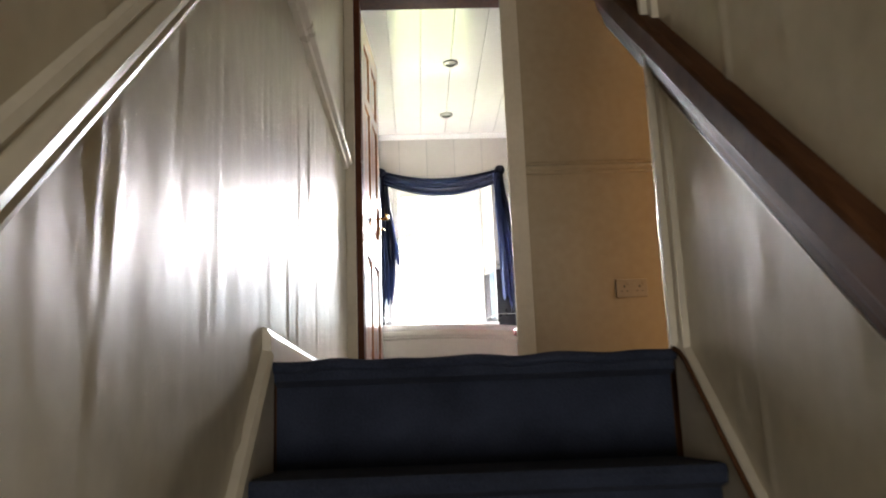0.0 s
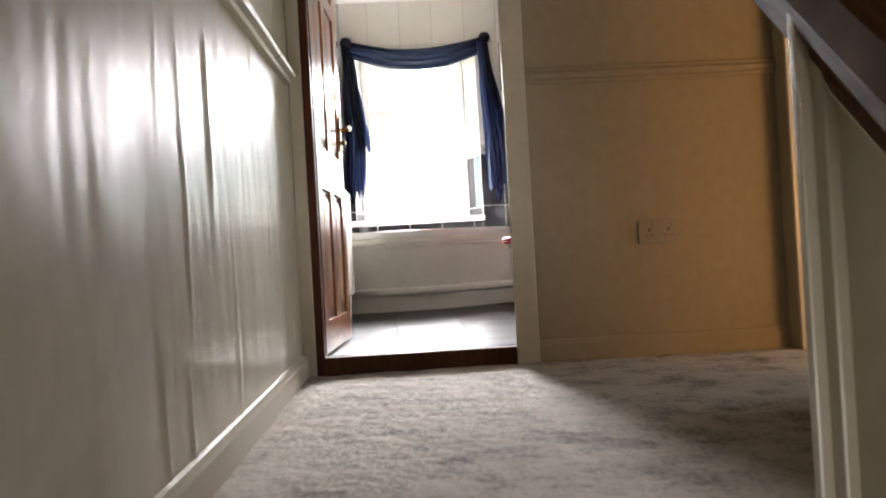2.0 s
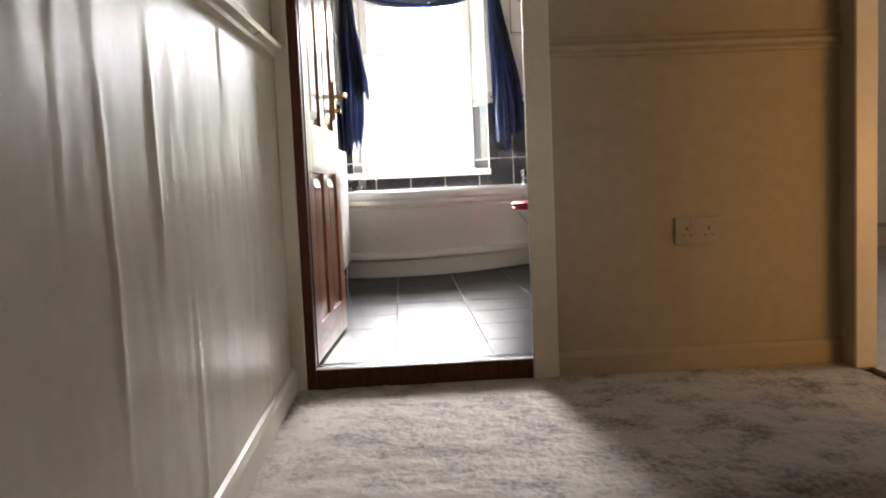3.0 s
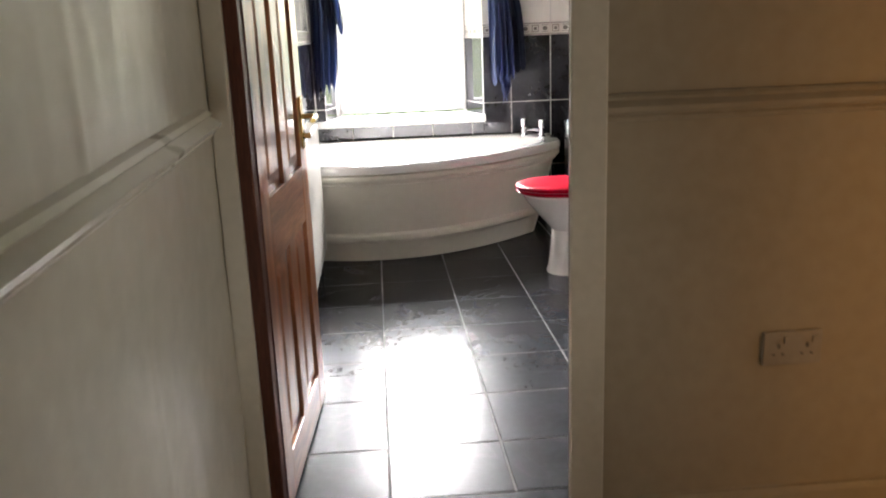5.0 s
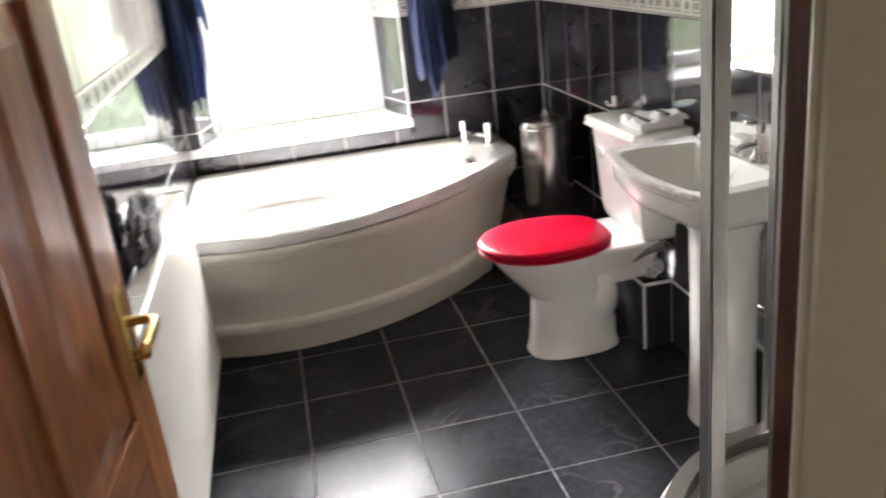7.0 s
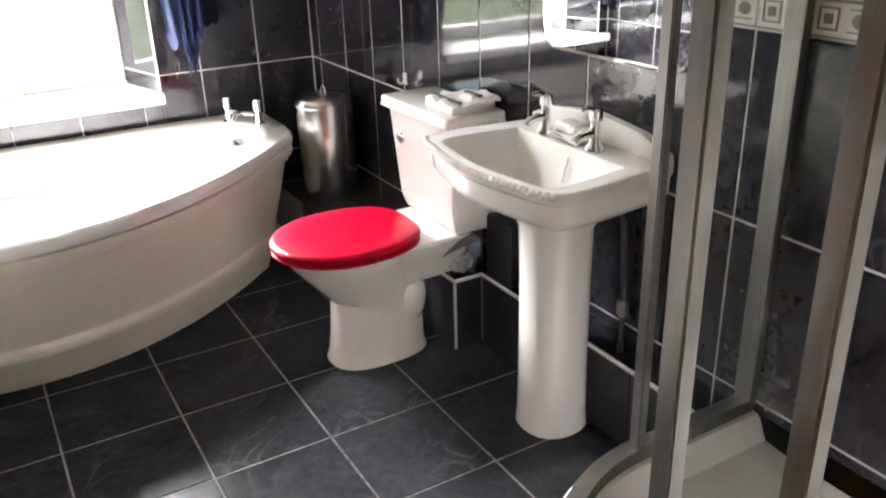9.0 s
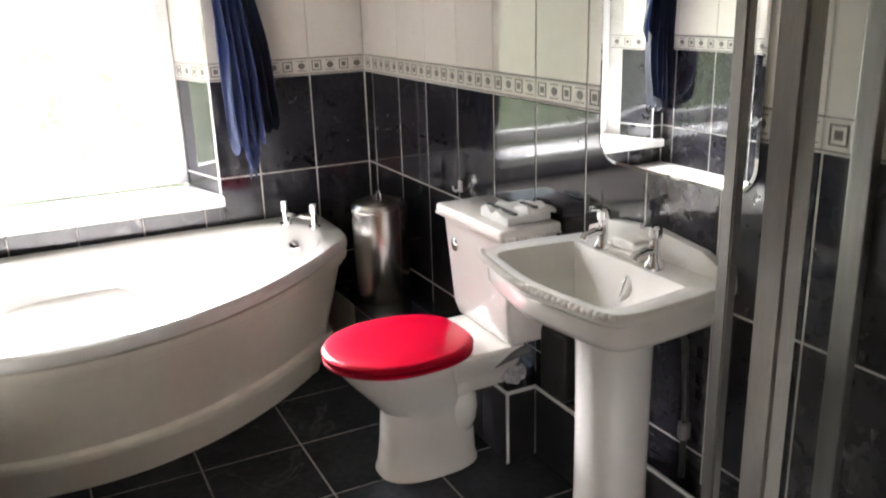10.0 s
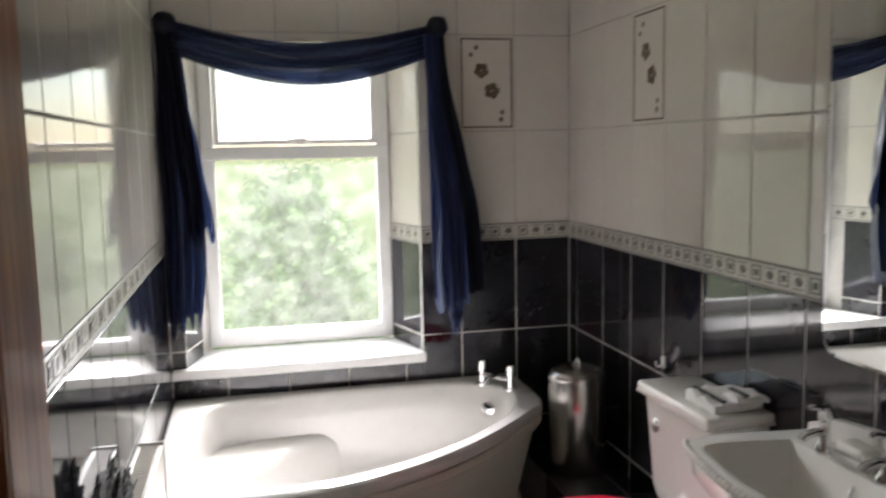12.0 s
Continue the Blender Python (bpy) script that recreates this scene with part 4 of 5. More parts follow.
for k in range(1, 15):
    p = (1.500 + 0.2 * k / 14, TY - 0.206, 0.760)
    bmesh.ops.create_icosphere(bd, subdivisions=1, radius=0.0065, matrix=Matrix.Translation(p))
part("rope_edge", bd, CHINA, cist, smooth=True)
part("flush_button", turned([(0.0, 0), (0.022, 0), (0.022, 0.006), (0.015, 0.009), (0.0, 0.009)], 0, 0, 22, cap=False), CHROME, cist, "round chrome flush button", True).matrix_world = Matrix.Translation((1.527, 2.20, 0.665)) @ Euler((0, radians(-88), 0)).to_matrix().to_4x4()
part("trap_bulge", loft([ellipse(1.425, TY, rx, ry, z, 28) for z, rx, ry in ((0.085, 0.045, 0.050), (0.105, 0.066, 0.080), (0.15, 0.080, 0.099), (0.19, 0.084, 0.104), (0.225, 0.080, 0.099), (0.245, 0.074, 0.090), (0.275, 0.080, 0.100), (0.305, 0.078, 0.096), (0.325, 0.055, 0.060))]), CHINA, wc, smooth=True)
part("flush_pipe", tube([(1.48, TY - 0.06, 0.30), (1.52, TY - 0.10, 0.33), (1.57, TY - 0.15, 0.375), (1.62, TY - 0.17, 0.39)], 0.016), GREYP, wc, "grey plastic pipe", True)

# folded white cloths on the cistern
for nm, x0, x1, y0, y1, z0, h, w in (("folded_cloth", 1.54, 1.69, 1.90, 2.06, 0.7905, 0.028, 0.4), ("folded_cloth", 1.60, 1.70, 1.885, 1.965, 0.8185, 0.016, 1.1)):
    fc = thing(nm, "folded white cotton cloth lying on the cistern", "cloth", ((x0 + x1) / 2, (y0 + y1) / 2, z0), "cloths on the cistern")
    b = slab(x0, x1, y0, y1, z0, z0 + h, 0.006, 2)
    bmesh.ops.subdivide_edges(b, edges=list(b.edges), cuts=4, use_grid_fill=True)
    for v in b.verts:
        if v.co.z > z0 + 0.004:
            v.co.z += 0.020 * noise.noise((v.co.x * 24, v.co.y * 24, w))
    part("cloth_body", b, WHITEC, fc, smooth=True)
    part("black_band", slab(x0 + 0.02, x0 + 0.035, y0 - 0.001, y1 + 0.001, z0 + h + 0.002, z0 + h + 0.008, 0.002), BLACKP, fc, "narrow black band")

# ---- basin ----
bas = thing("wash_basin", "white ceramic pedestal wash basin with roped front edge", "basin", (1.57, 1.45, 0.0))
BY = 1.45


def dshape(depth, half, z, n=40, xb=1.706):
    """Basin plan: straight sides and front, well-rounded front corners."""
    half_line = ((0.0, 0.90), (0.35, 0.965), (0.62, 1.0), (0.76, 1.0), (0.84, 0.975), (0.885, 0.92), (0.91, 0.84), (0.93, 0.70), (0.965, 0.42), (0.99, 0.2), (1.0, 0.0))
    line = [(p, -q) for p, q in half_line] + [(p, q) for p, q in reversed(half_line[:-1])]
    raw = []
    for (p0, q0), (p1, q1) in zip(line, line[1:]):
        raw += [(xb - depth * (p0 + (p1 - p0) * k / 12), BY + half * (q0 + (q1 - q0) * k / 12)) for k in range(12)]
    raw.append((xb - depth * line[-1][0], BY + half * line[-1][1]))
    for _ in range(30):
        raw = [raw[0]] + [((p[0] + 2 * q[0] + r[0]) / 4, (p[1] + 2 * q[1] + r[1]) / 4) for p, q, r in zip(raw, raw[1:], raw[2:])] + [raw[-1]]
    far = [0.0]
    for p, q in zip(raw, raw[1:]):
        far.append(far[-1] + math.hypot(q[0] - p[0], q[1] - p[1]))
    pts, k = [], 0
    for i in range(n + 1):
        d = far[-1] * i / n
        while k < len(far) - 2 and far[k + 1] < d:
            k += 1
        f = (d - far[k]) / max(1e-9, far[k + 1] - far[k])
        pts.append((raw[k][0] + (raw[k + 1][0] - raw[k][0]) * f, raw[k][1] + (raw[k + 1][1] - raw[k][1]) * f, z))
    for k in range(1, 8):
        pts.append((xb, BY + 0.9 * half * (1 - k / 4), z))
    return pts


def bowlring(r, z):
    return [(1.468 + (x - 1.506) * r * 0.66, BY + (y - BY) * r * 0.83, z) for x, y, _ in dshape(0.40, 0.283, 0)]


shell = loft([dshape(0.23, 0.12, 0.640), dshape(0.27, 0.155, 0.655), dshape(0.335, 0.215, 0.682), dshape(0.378, 0.262, 0.708), dshape(0.392, 0.276, 0.730), dshape(0.394, 0.278, 0.768), dshape(0.404, 0.286, 0.778), dshape(0.405, 0.287, 0.794), dshape(0.400, 0.283, 0.802), dshape(0.386, 0.272, 0.804), bowlring(1.0, 0.800), bowlring(0.93, 0.782), bowlring(0.80, 0.73), bowlring(0.55, 0.685), bowlring(0.2, 0.672)])
shell = part("bowl", shell, CHINA, bas, smooth=True)
upst = loft([[(x, BY + s, z) for s, z in ((-0.258, 0.80), (0.258, 0.80), (0.254, 0.822), (0.17, 0.856), (0.0, 0.874), (-0.17, 0.856), (-0.254, 0.822))] for x in (1.682, 1.706)])
part("upstand", upst, CHINA, bas, smooth=True)
bd = bmesh.new()
for x, y, z in [p for p in dshape(0.406, 0.288, 0.797, 74) if p[0] < 1.352]:
    bmesh.ops.create_icosphere(bd, subdivisions=2, radius=0.0095, matrix=Matrix.Translation((x, y, z)))
part("rope_edge", bd, CHINA, shell, smooth=True)
ped = []
for z, r in ((0.0, 0.094), (0.02, 0.093), (0.05, 0.091), (0.2, 0.088), (0.45, 0.088), (0.60, 0.091), (0.612, 0.098), (0.66, 0.100)):
    ped.append([(1.575 + 1.02 * r * math.copysign(abs(math.cos(a)) ** 0.86, math.cos(a)), BY + 1.02 * r * math.copysign(abs(math.sin(a)) ** 0.86, math.sin(a)), z) for a in (2 * math.pi * k / 32 for k in range(32))])
part("pedestal", loft(ped), CHINA, bas, smooth=True)
ov = bmesh.new()
for k in range(3):
    bmesh.ops.create_icosphere(ov, subdivisions=2, radius=0.005, matrix=Matrix.Translation((1.594, BY + 0.055 - 0.018 * k, 0.772)))
part("overflow_holes", ov, BLACKP, shell)
part("chain", tube([(1.592, BY - 0.02, 0.775), (1.575, BY - 0.03, 0.76), (1.565, BY - 0.03, 0.72)], 0.003), CHROME, shell, smooth=True)
for yy in (BY + 0.12, BY - 0.075):
    tp = thing("basin_tap", "chrome pillar tap on the wash basin", "tap", (1.625, yy, 0.812), "taps on the basin")
    part("tap_body", turned([(0.024, 0.799), (0.024, 0.810), (0.014, 0.824), (0.012, 0.872), (0.017, 0.878), (0.017, 0.900), (0.010, 0.906)], 1.625, yy, 20), CHROME, tp, smooth=True)
    part("tap_spout", tube([(1.622, yy, 0.845), (1.595, yy, 0.848), (1.570, yy, 0.842), (1.562, yy, 0.832)], 0.010), CHROME, tp, smooth=True)
    part("tap_lever", tube([(1.615, yy, 0.903), (1.600, yy, 0.908), (1.585, yy, 0.910)], 0.007), CHROME, tp, smooth=True)
sp = thing("soap_dish", "white soap dish with a bar of soap on the basin", "soap dish", (1.64, BY + 0.025, 0.812))
part("dish", slab(1.605, 1.675, BY - 0.025, BY + 0.08, 0.803, 0.822, 0.006, 3), CHINA, sp, smooth=True)
part("soap_bar", slab(1.612, 1.668, BY - 0.015, BY + 0.07, 0.822, 0.848, 0.010, 3), SOAPM, sp, smooth=True)
pp = thing("basin_pipes", "dark supply pipes with valve under the basin", "pipes", (1.69, 1.30, 0.25))
part("pipe", tube([(1.69, 1.31, 0.2502), (1.69, 1.31, 0.45), (1.685, 1.32, 0.62), (1.66, 1.36, 0.70)], 0.008), BLACKP, pp, smooth=True)
part("valve", turned([(0.012, 0.36), (0.016, 0.365), (0.016, 0.40), (0.012, 0.405)], 1.69, 1.31, 16), GREYP, pp, smooth=True)
part("pipe", tube([(1.69, 1.62, 0.2502), (1.69, 1.62, 0.45), (1.685, 1.60, 0.62), (1.66, 1.56, 0.70)], 0.008), BLACKP, pp, smooth=True)

# things on the ledge
br = thing("toilet_brush", "black toilet brush in a black holder on the ledge", "toilet brush", (1.683, 1.84, LH))
part("holder", slab(1.655, 1.707, 1.775, 1.905, LH, LH + 0.215, 0.012, 3), BLACKP, br, smooth=True)
part("handle", tube([(1.681, 1.84, LH + 0.213), (1.681, 1.84, LH + 0.30)], 0.008), BLACKP, br, smooth=True)
pk = thing("plastic_packet", "crumpled clear plastic packet on the tiled ledge", "packet", (1.61, 2.0, LH))
b = bmesh.new()
bmesh.ops.create_icosphere(b, subdivisions=3, radius=1)
for v in b.verts:
    w = 1 + 0.35 * noise.noise(v.co * 2.3)
    v.co = (1.605 + v.co.x * 0.042 * w, 1.985 + v.co.y * 0.042 * w, LH + 0.035 + max(-0.034, v.co.z * 0.042 * w))
part("film", b, shade("clear_film", (0.30, 0.30, 0.32), (0.62, 0.62, 0.64), 0.25, scale=40, fine=160, bump=0.3), pk, smooth=False)
bn = thing("steel_canister", "tall brushed steel canister with knobbed lid on the ledge", "canister", (1.560, 2.92, LH))
part("body", turned([(0.108, LH), (0.112, LH + 0.006), (0.112, LH + 0.37), (0.110, LH + 0.374)], 1.560, 2.92, 40), STEEL, bn, smooth=True)
lid = part("lid", turned([(0.113, LH + 0.372), (0.114, LH + 0.382), (0.102, LH + 0.402), (0.066, LH + 0.414), (0.015, LH + 0.418)], 1.560, 2.92, 40), STEEL, bn, smooth=True)
part("knob", tube([(1.560, 2.945, LH + 0.405), (1.560, 2.94, LH + 0.435), (1.560, 2.92, LH + 0.447), (1.560, 2.90, LH + 0.435), (1.560, 2.895, LH + 0.405)], 0.004), CHROME, lid, smooth=True)

hk = thing("wall_hook", "small white plastic hook on the black tiled wall", "hook", (1.70, 2.496, 0.77))
part("base", slab(1.7005, 1.7095, 2.484, 2.508, 0.755, 0.795, 0.003), UPVC, hk)
part("peg", tube([(1.701, 2.496, 0.765), (1.685, 2.496, 0.760), (1.676, 2.496, 0.768), (1.674, 2.496, 0.78)], 0.004), UPVC, hk, smooth=True)

# ---- mirror ----
mir = thing("wall_mirror", "frameless wall mirror with rounded corners over the basin", "mirror", (1.70, 1.43, 1.4))
loops = []
for x, e in ((1.7095, 0.0), (1.704, 0.0), (1.702, 0.008)):
    row = []
    for cy, cz, a0 in ((1.70 - 0.07, 1.0 + 0.07, -90), (1.70 - 0.07, 1.95 - 0.07, 0), (1.16 + 0.07, 1.95 - 0.07, 90), (1.16 + 0.07, 1.0 + 0.07, 180)):
        for k in range(9):
            a = radians(a0 + 90 * k / 8)
            row.append((x, cy + (0.07 - e) * math.cos(a), cz + (0.07 - e) * math.sin(a)))
    loops.append(row)
part("glass", loft(loops), MIRROR, mir)

# ---- radiator ----
rad = thing("radiator", "white enamelled double panel radiator on the tiled wall", "radiator", (0.05, 1.55, 0.15))
part("front_panel", slab(0.072, 0.088, 0.945, 2.165, 0.15, 0.765, 0.005), RADW, rad)
part("rear_panel", slab(0.022, 0.034, 0.945, 2.165, 0.15, 0.765, 0.004), RADW, rad)
part("side_cover", slab(0.024, 0.090, 2.160, 2.172, 0.15, 0.772, 0.003), RADW, rad)
part("side_cover", slab(0.024, 0.090, 0.938, 0.950, 0.15, 0.772, 0.003), RADW, rad)
gl = bmesh.new()
for k in range(60):
    y0 = 0.96 + 0.02 * k
    slab(0.034, 0.072, y0, y0 + 0.004, 0.755, 0.768, bm=gl)
part("top_grille", gl, RADW, rad)
vb = part("valve_body", turned([(0.012, 0.06), (0.012, 0.20)], 0.055, 2.20, 16), CHROME, rad, smooth=True)
part("valve_cap", turned([(0.018, 0.20), (0.019, 0.215), (0.017, 0.25), (0.012, 0.255)], 0.055, 2.20, 18), SOCKW, vb, smooth=True)
part("tail_pipe", tube([(0.055, 2.165, 0.185), (0.055, 2.20, 0.185)], 0.010), CHROME, rad, smooth=True)
part("feed_pipe", tube([(0.055, 2.20, 0.0), (0.055, 2.20, 0.07)], 0.0075), CHROME, rad, smooth=True)
tw = thing("towel", "dark grey shaggy towel bundled on top of the radiator", "towel", (0.05, 1.58, 0.77))
b = bmesh.new()
bmesh.ops.create_icosphere(b, subdivisions=4, radius=1)
for v in b.verts:
    w = 1 + 0.35 * noise.noise(v.co * 2.5) + 0.18 * noise.noise(v.co * 9)
    v.co = (0.048 + v.co.x * 0.030 * w, 1.58 + v.co.y * 0.17 * w, 0.768 + max(0.002, (v.co.z + 0.6) * 0.085 * w))
part("towel_body", b, TOWEL, tw, smooth=True)
tuft = bmesh.new()
rnd = random.Random(3)
for k in range(160):
    y = rnd.uniform(1.42, 1.74)
    x, z = 0.048 + rnd.uniform(-0.022, 0.022), 0.80 + rnd.uniform(0, 0.09) * (1 - abs(y - 1.58) / 0.2)
    e = Vector((rnd.uniform(-0.012, 0.012), rnd.uniform(-0.03, 0.03), rnd.uniform(0.02, 0.05)))
    tube([(x, y, z), Vector((x, y, z)) + e], 0.0022, 4, tuft)
tagged(part("fringe", tuft, TOWEL, tw), kind="stuff")

# ---- shower ----
TX, TYY, TR, TZ = 0.955, 0.95, 0.42, 0.30


def quad(inset, n=24):
    """The quadrant's line from the door wall, round the bow, to the tiled wall."""
    x0, y1, r = TX + inset, TYY - inset, TR - inset
    cx, cy = TX + TR, TYY - TR
    pts = [(x0, 0.122), (x0, 0.30), (x0, 0.48), (x0, cy)]
    for k in range(1, n):
        a = math.pi - (math.pi / 2) * k / n
        pts.append((cx + r * math.cos(a), cy + r * math.sin(a)))
    return pts + [(cx, y1), (RX - 0.002, y1)]


def closed(inset, z):
    return [(x, y, z) for x, y in quad(inset)] + [(RX - 0.002, 0.122, z)]


shw = thing("shower_enclosure", "quadrant shower enclosure with satin aluminium frame and glass", "shower", (1.35, 0.6, 0.0))
tray = loft([closed(0.012, 0.0), closed(0.010, TZ - 0.06), closed(0.0, TZ - 0.045), closed(0.0, TZ - 0.010), closed(0.008, TZ), closed(0.070, TZ), closed(0.080, TZ - 0.012), closed(0.10, TZ - 0.055), closed(0.16, TZ - 0.062)])
part("tray", tray, ACRYL, shw, "white acrylic shower tray", True)


def strip(i0, i1, off, z0, z1):
    a, b = quad(i0), quad(i1)
    return loft([[(*a[k], z0), (*b[k], z0), (*b[k], z1), (*a[k], z1)] for k in range(off[0], off[1])])


part("bottom_track", strip(0.022, 0.058, (0, 29), TZ, TZ + 0.032), SATIN, shw)
part("top_track", strip(0.022, 0.058, (0, 29), 1.92, 1.965), SATIN, shw)
part("wall_channel", slab(RX - 0.026, RX - 0.002, TYY - 0.064, TYY - 0.018, TZ + 0.032, 1.92, 0.003), SATIN, shw)
part("wall_channel", slab(TX + 0.018, TX + 0.064, 0.122, 0.146, TZ + 0.032, 1.92, 0.003), SATIN, shw)


def post(k, w0, w1, nm, inset=(0.026, 0.054)):
    q0, q1 = quad(inset[0]), quad(inset[1])
    p, n = Vector((*q0[k], 0)), Vector((*q1[k], 0)) - Vector((*q0[k], 0))
    tan = Vector((-n.y, n.x, 0)).normalized()
    lp = [p + tan * w0, p + tan * w1, p + n + tan * w1, p + n + tan * w0]
    b = loft([[(*v.xy, z) for v in lp] for z in (TZ + 0.033, 1.919)])
    bmesh.ops.bevel(b, geom=list(b.edges), offset=0.003, segments=2, affect="EDGES")
    part(nm, b, SATIN, shw)


for k, w in POSTS:
    post(k, -w / 2, w / 2, "post")
for i0, i1 in ((0, POSTS[0][0] + 1), (POSTS[0][0], POSTS[1][0] + 1), (POSTS[-1][0], 29)):
    g = part("glass_panel", strip(0.037, 0.043, (i0, i1), TZ + 0.033, 1.919), SHOWERG, shw)
    g.visible_shadow = False
part("drain_cover", turned([(0.045, TZ - 0.061), (0.045, TZ - 0.055), (0.03, TZ - 0.052), (0.0, TZ - 0.052)], 1.42, 0.42, 24), CHROME, shw, smooth=True)

# ---- ceiling spotlights ----
for yy in (2.87, 1.84, 0.95):
    dl = thing("ceiling_downlight", "round steel ceiling spotlight, switched off", "ceiling light", (0.635, yy, CZ), "bathroom ceiling spotlights")
    part("bezel", turned([(0.055, CZ), (0.056, CZ - 0.006), (0.048, CZ - 0.014), (0.034, CZ - 0.016), (0.032, CZ - 0.004)], 0.635, yy, 28, cap=False), DIRT, dl, smooth=True)
    part("lens", turned([(0.0, CZ - 0.003), (0.033, CZ - 0.003)], 0.635, yy, 24, cap=False), GREYP, dl)

# ---- tiles, piece by piece ----
cache = {}


def tile_mesh(w, h, material, dep=0.007, axis="x"):
    """A bevelled tile, w wide and h high, lying back on the wall at the origin, facing -y, or +z for the floor."""
    key = (round(w, 4), round(h, 4), material.name, axis)
    if key not in cache:
        e = 0.0018
        front = [(e, e), (w - e, e), (w - e, h - e), (e, h - e)]
        rim = [(0, 0), (w, 0), (w, h), (0, h)]
        if axis == "z":
            lp = [[(a, b, -dep) for a, b in rim], [(a, b, -e) for a, b in rim], [(a, b, 0) for a, b in front]]
        else:
            lp = [[(a, dep, b) for a, b in rim], [(a, e, b) for a, b in rim], [(a, 0, b) for a, b in front]]
        cache[key] = mesh_of("tile", loft(lp, cap0=False), material)
    return cache[key]


def lay(parent, name, mesh, m):
    ob = new(name, mesh)
    ob.parent = parent
    ob.matrix_basis = m
    return ob


def motif_mesh(w):
    key = ("motif", round(w, 3))
    if key not in cache:
        b = bmesh.new()
        n = max(1, round(w / 0.0625))
        for k in range(n):
            cx, cz, s = (k + 0.5) * w / n, 0.034, 0.021
            if k % 2 == 0:
                for q in ((cx - s, cx + s, cz + s - 0.004, cz + s), (cx - s, cx + s, cz - s, cz - s + 0.004), (cx - s, cx - s + 0.004, cz - s, cz + s), (cx + s - 0.004, cx + s, cz - s, cz + s), (cx - 0.009, cx + 0.009, cz - 0.009, cz + 0.009)):
                    slab(q[0], q[1], -0.0015, 0.002, q[2], q[3], bm=b)
            else:
                bmesh.ops.create_icosphere(b, subdivisions=2, radius=1, matrix=Matrix.Translation((cx, 0.001, cz)) @ Matrix.Diagonal((0.017, 0.003, 0.014, 1)))
                slab(cx - s, cx + s, -0.0012, 0.002, cz + s - 0.003, cz + s, bm=b)
                slab(cx - s, cx + s, -0.0012, 0.002, cz - s, cz - s + 0.003, bm=b)
        slab(0, w, -0.0014, 0.002, 0.0, 0.0035, bm=b)
        slab(0, w, -0.0014, 0.002, 0.0645, 0.068, bm=b)
        cache[key] = mesh_of("motif", b, MOTIF)
    return cache[key]


ROWS = [(0.0, 0.325, BLACKT), (0.325, 0.725, BLACKT), (0.725, 1.125, BLACKT), (1.125, 1.193, BORDER), (1.193, 1.593, WHITET), (1.593, 1.993, WHITET), (1.993, CZ, WHITET)]
J = 0.0052
FLOWERS = shade("brown_flower_motif", (0.06, 0.04, 0.022), (0.16, 0.115, 0.07), 0.3, scale=40, fine=150, bump=0.2)
LINE = shade("brown_picture_line", (0.07, 0.04, 0.028), (0.10, 0.06, 0.04), 0.3, scale=40, fine=150, bump=0.1)


def decor_mesh():
    if "decor" not in cache:
        b = bmesh.new()
        for q in ((0.010, 0.236, 0.010, 0.017), (0.010, 0.236, 0.377, 0.384), (0.010, 0.017, 0.010, 0.384), (0.229, 0.236, 0.010, 0.384)):
            slab(q[0], q[1], -0.001, 0.002, q[2], q[3], bm=b)
        cache["decor"] = mesh_of("picture_line", b, LINE)
        b = bmesh.new()
        for cx, cz, s in ((0.10, 0.250, 0.036), (0.145, 0.165, 0.038), (0.055, 0.315, 0.011), (0.078, 0.345, 0.012), (0.19, 0.075, 0.012), (0.185, 0.045, 0.013)):
            for k in range(5):
                a = 1.2566 * k + cx * 9
                bmesh.ops.create_icosphere(b, subdivisions=1, radius=1, matrix=Matrix.Translation((cx + 0.5 * s * math.cos(a), 0.0005, cz + 0.5 * s * math.sin(a))) @ Matrix.Diagonal((s * 0.5, 0.002, s * 0.5, 1)))
        cache["flowers"] = mesh_of("flowers", b, FLOWERS)
    return cache["decor"], cache["flowers"]


def tile_wall(parent, columns, place, keep, decor=None):
    """columns: joint positions along the wall; place(u, z): the pose; keep(u0, u1, z0, z1): the pieces that stay of a tile."""
    for z0, z1, material in ROWS:
        for u0, u1 in zip(columns, columns[1:]):
            for a, b, c, d in keep(u0 + J / 2, u1 - J / 2, z0 + J / 2, z1 - J / 2):
                if b - a < 0.012 or d - c < 0.012:
                    continue
                ob = lay(parent, "border_tile" if material is BORDER else "tile", tile_mesh(b - a, d - c, material), place(a, c))
                if material is BORDER:
                    lay(ob, "motif", motif_mesh(b - a), Matrix.Identity(4))
                if decor and material is WHITET and abs(z0 - 1.593) < 0.01 and u0 - 0.01 < decor < u1 - 0.2:
                    for mm in decor_mesh():
                        lay(ob, mm.name, mm, Matrix.Identity(4))


def whole(a, b, c, d):
    return [(a, b, c, d)]


def round_window(a, b, c, d):
    out = []
    lo, hi, sb, st = WX0 - 0.001, WX1 + 0.001, 0.611, WZ1
    if d <= sb or c >= st or b <= lo or a >= hi:
        return [(a, b, c, d)]
    if a < lo:
        out.append((a, lo, c, d))
    if b > hi:
        out.append((hi, b, c, d))
    x0, x1 = max(a, lo), min(b, hi)
    if c < sb:
        out.append((x0, x1, c, sb))
    if d > st:
        out.append((x0, x1, st, d))
    return out


def above_ledge(a, b, c, d):
    c = max(c, LH + 0.001)
    return [(a, b, c, d)] if d > c + 0.012 else []


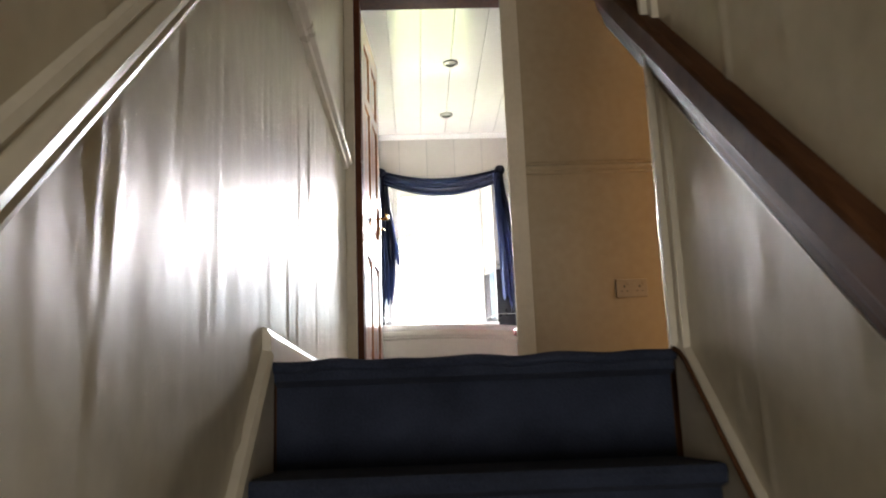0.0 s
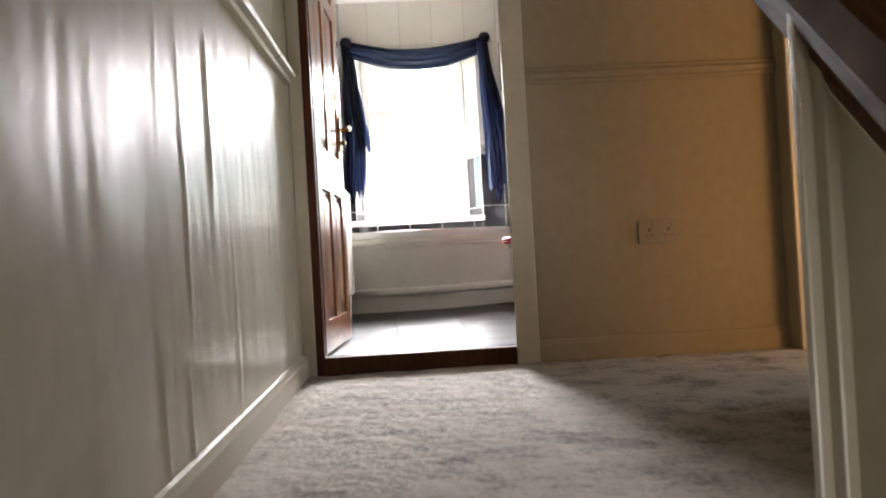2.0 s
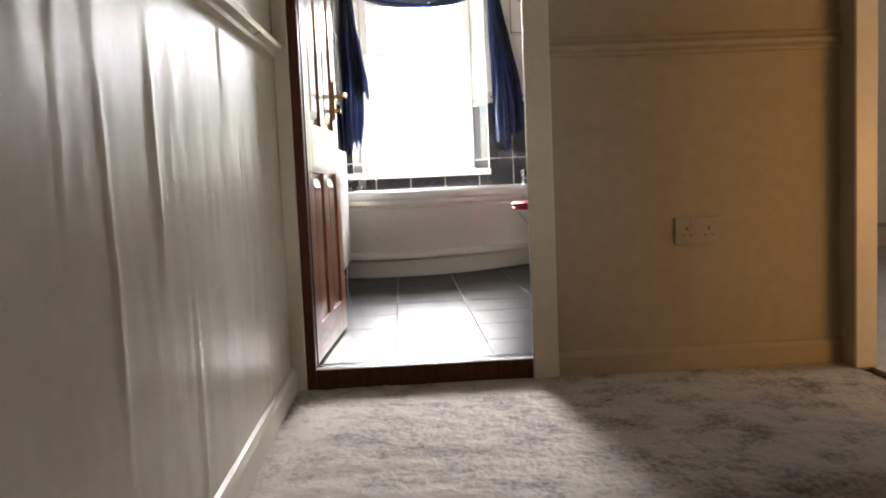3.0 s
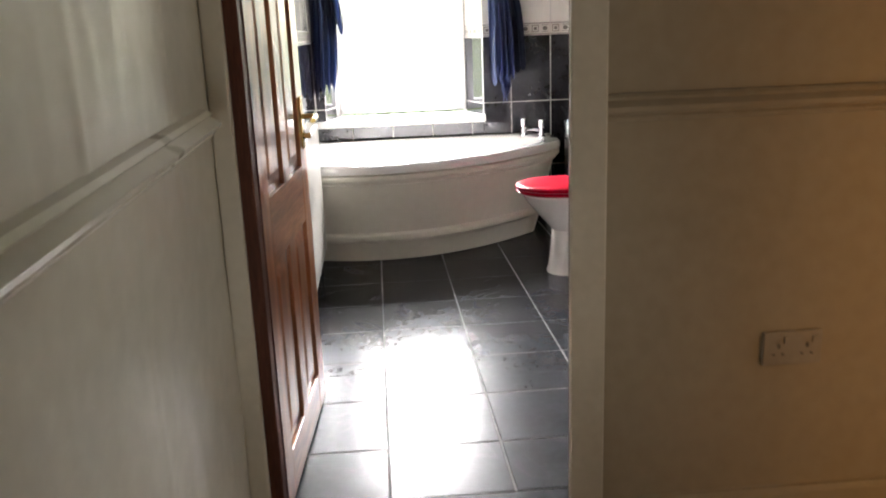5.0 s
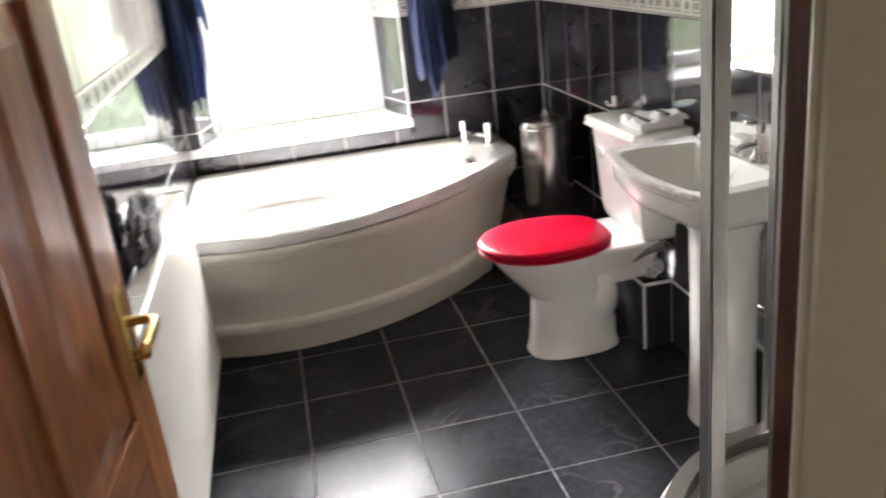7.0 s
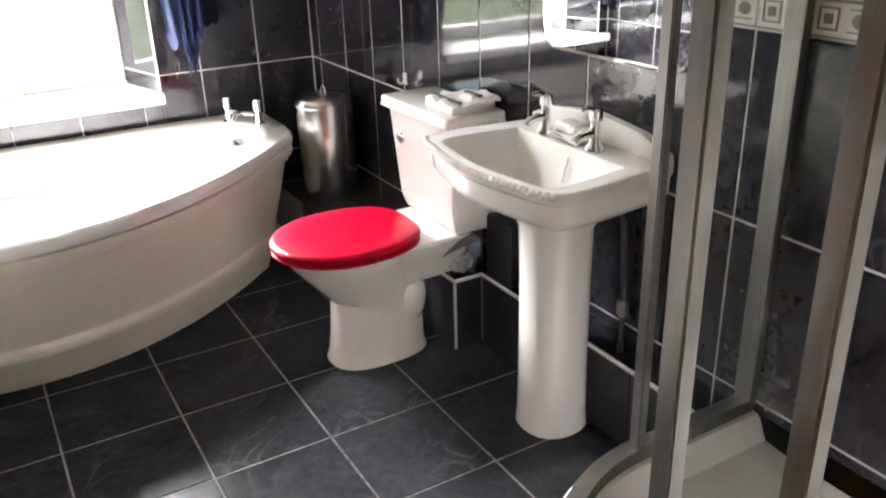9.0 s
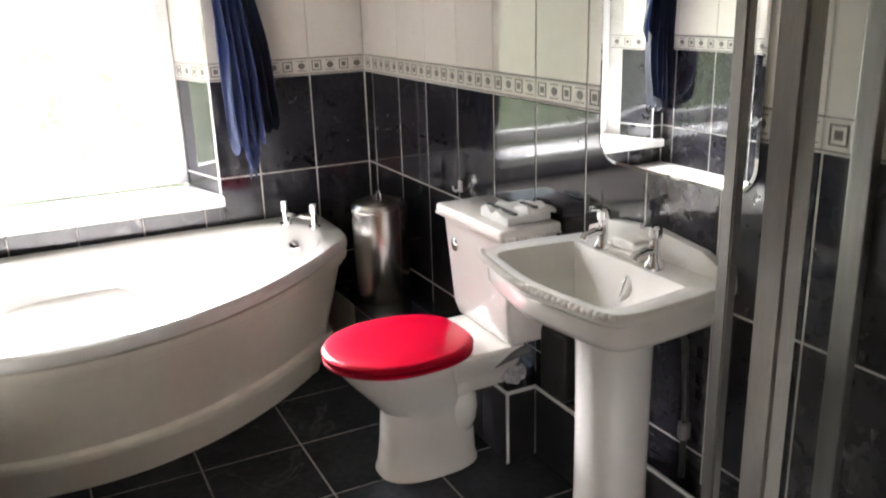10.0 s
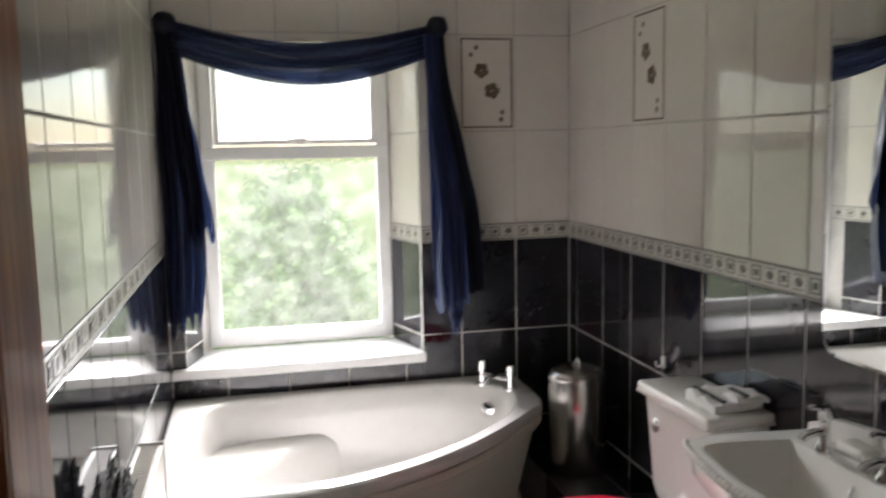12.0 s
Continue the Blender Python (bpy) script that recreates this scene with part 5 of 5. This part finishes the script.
window_tiles = tagged(new("wall_tiles_window"), kind="structure")
xs = [0.001, 0.218] + [1.709 - 0.2485 * k for k in range(5, -1, -1)]
tile_wall(window_tiles, xs, lambda u, z: pose(u, WY, z), round_window, 1.2125)
east_tiles = tagged(new("wall_tiles_east"), kind="structure")
ys = [0.125] + [3.017 - 0.2505 * k for k in range(11, -1, -1)] + [3.29, 3.374]
tile_wall(east_tiles, [-y for y in reversed(ys)], lambda u, z: Matrix.Translation((RX, -u, z)) @ Matrix.Rotation(radians(-90), 4, "Z"), whole, -2.75)
west_tiles = tagged(new("wall_tiles_west"), kind="structure")
tile_wall(west_tiles, ys, lambda u, z: Matrix.Translation((0.0, u, z)) @ Matrix.Rotation(radians(90), 4, "Z"), whole)
# splayed window reveals carry the same tiling
reveal = tagged(new("window_reveal_tiles"), kind="structure")
RL = math.hypot(0.08, WD) - 0.03
for z0, z1, material in ((WZ0, 0.725, BLACKT), (0.725, 1.125, BLACKT), (1.125, 1.193, BORDER), (1.193, 1.593, WHITET), (1.593, WZ1 - 0.014, WHITET)):
    ob = lay(reveal, "tile", tile_mesh(RL, z1 - z0 - J, material), Matrix.Translation((WX1 - 0.08 * 0.97 + 0.0, WY + WD * 0.97, z0)) @ Matrix.Rotation(math.atan2(-WD, 0.08), 4, "Z"))
    if material is BORDER:
        lay(ob, "motif", motif_mesh(RL), Matrix.Identity(4))
    ob = lay(reveal, "tile", tile_mesh(RL, z1 - z0 - J, material), Matrix.Translation((WX0 + 0.002, WY + 0.008, z0)) @ Matrix.Rotation(math.atan2(WD, 0.08), 4, "Z"))
    if material is BORDER:
        lay(ob, "motif", motif_mesh(RL), Matrix.Identity(4))

floor_tiles = tagged(new("floor_tiles"), kind="structure")
T = 0.333
gx = [0.001, 0.351] + [0.351 + 0.3285 * k for k in range(1, 4)] + [RX - 0.002]
gy = [0.1] + [0.376 + T * k for k in range(0, 9)] + [WY]
for x0, x1 in zip(gx, gx[1:]):
    for y0, y1 in zip(gy, gy[1:]):
        g = 0.0052
        lay(floor_tiles, "tile", tile_mesh(x1 - x0 - g, y1 - y0 - g, FLOORT, 0.006, "z"), pose(x0 + g / 2, y0 + g / 2, 0))
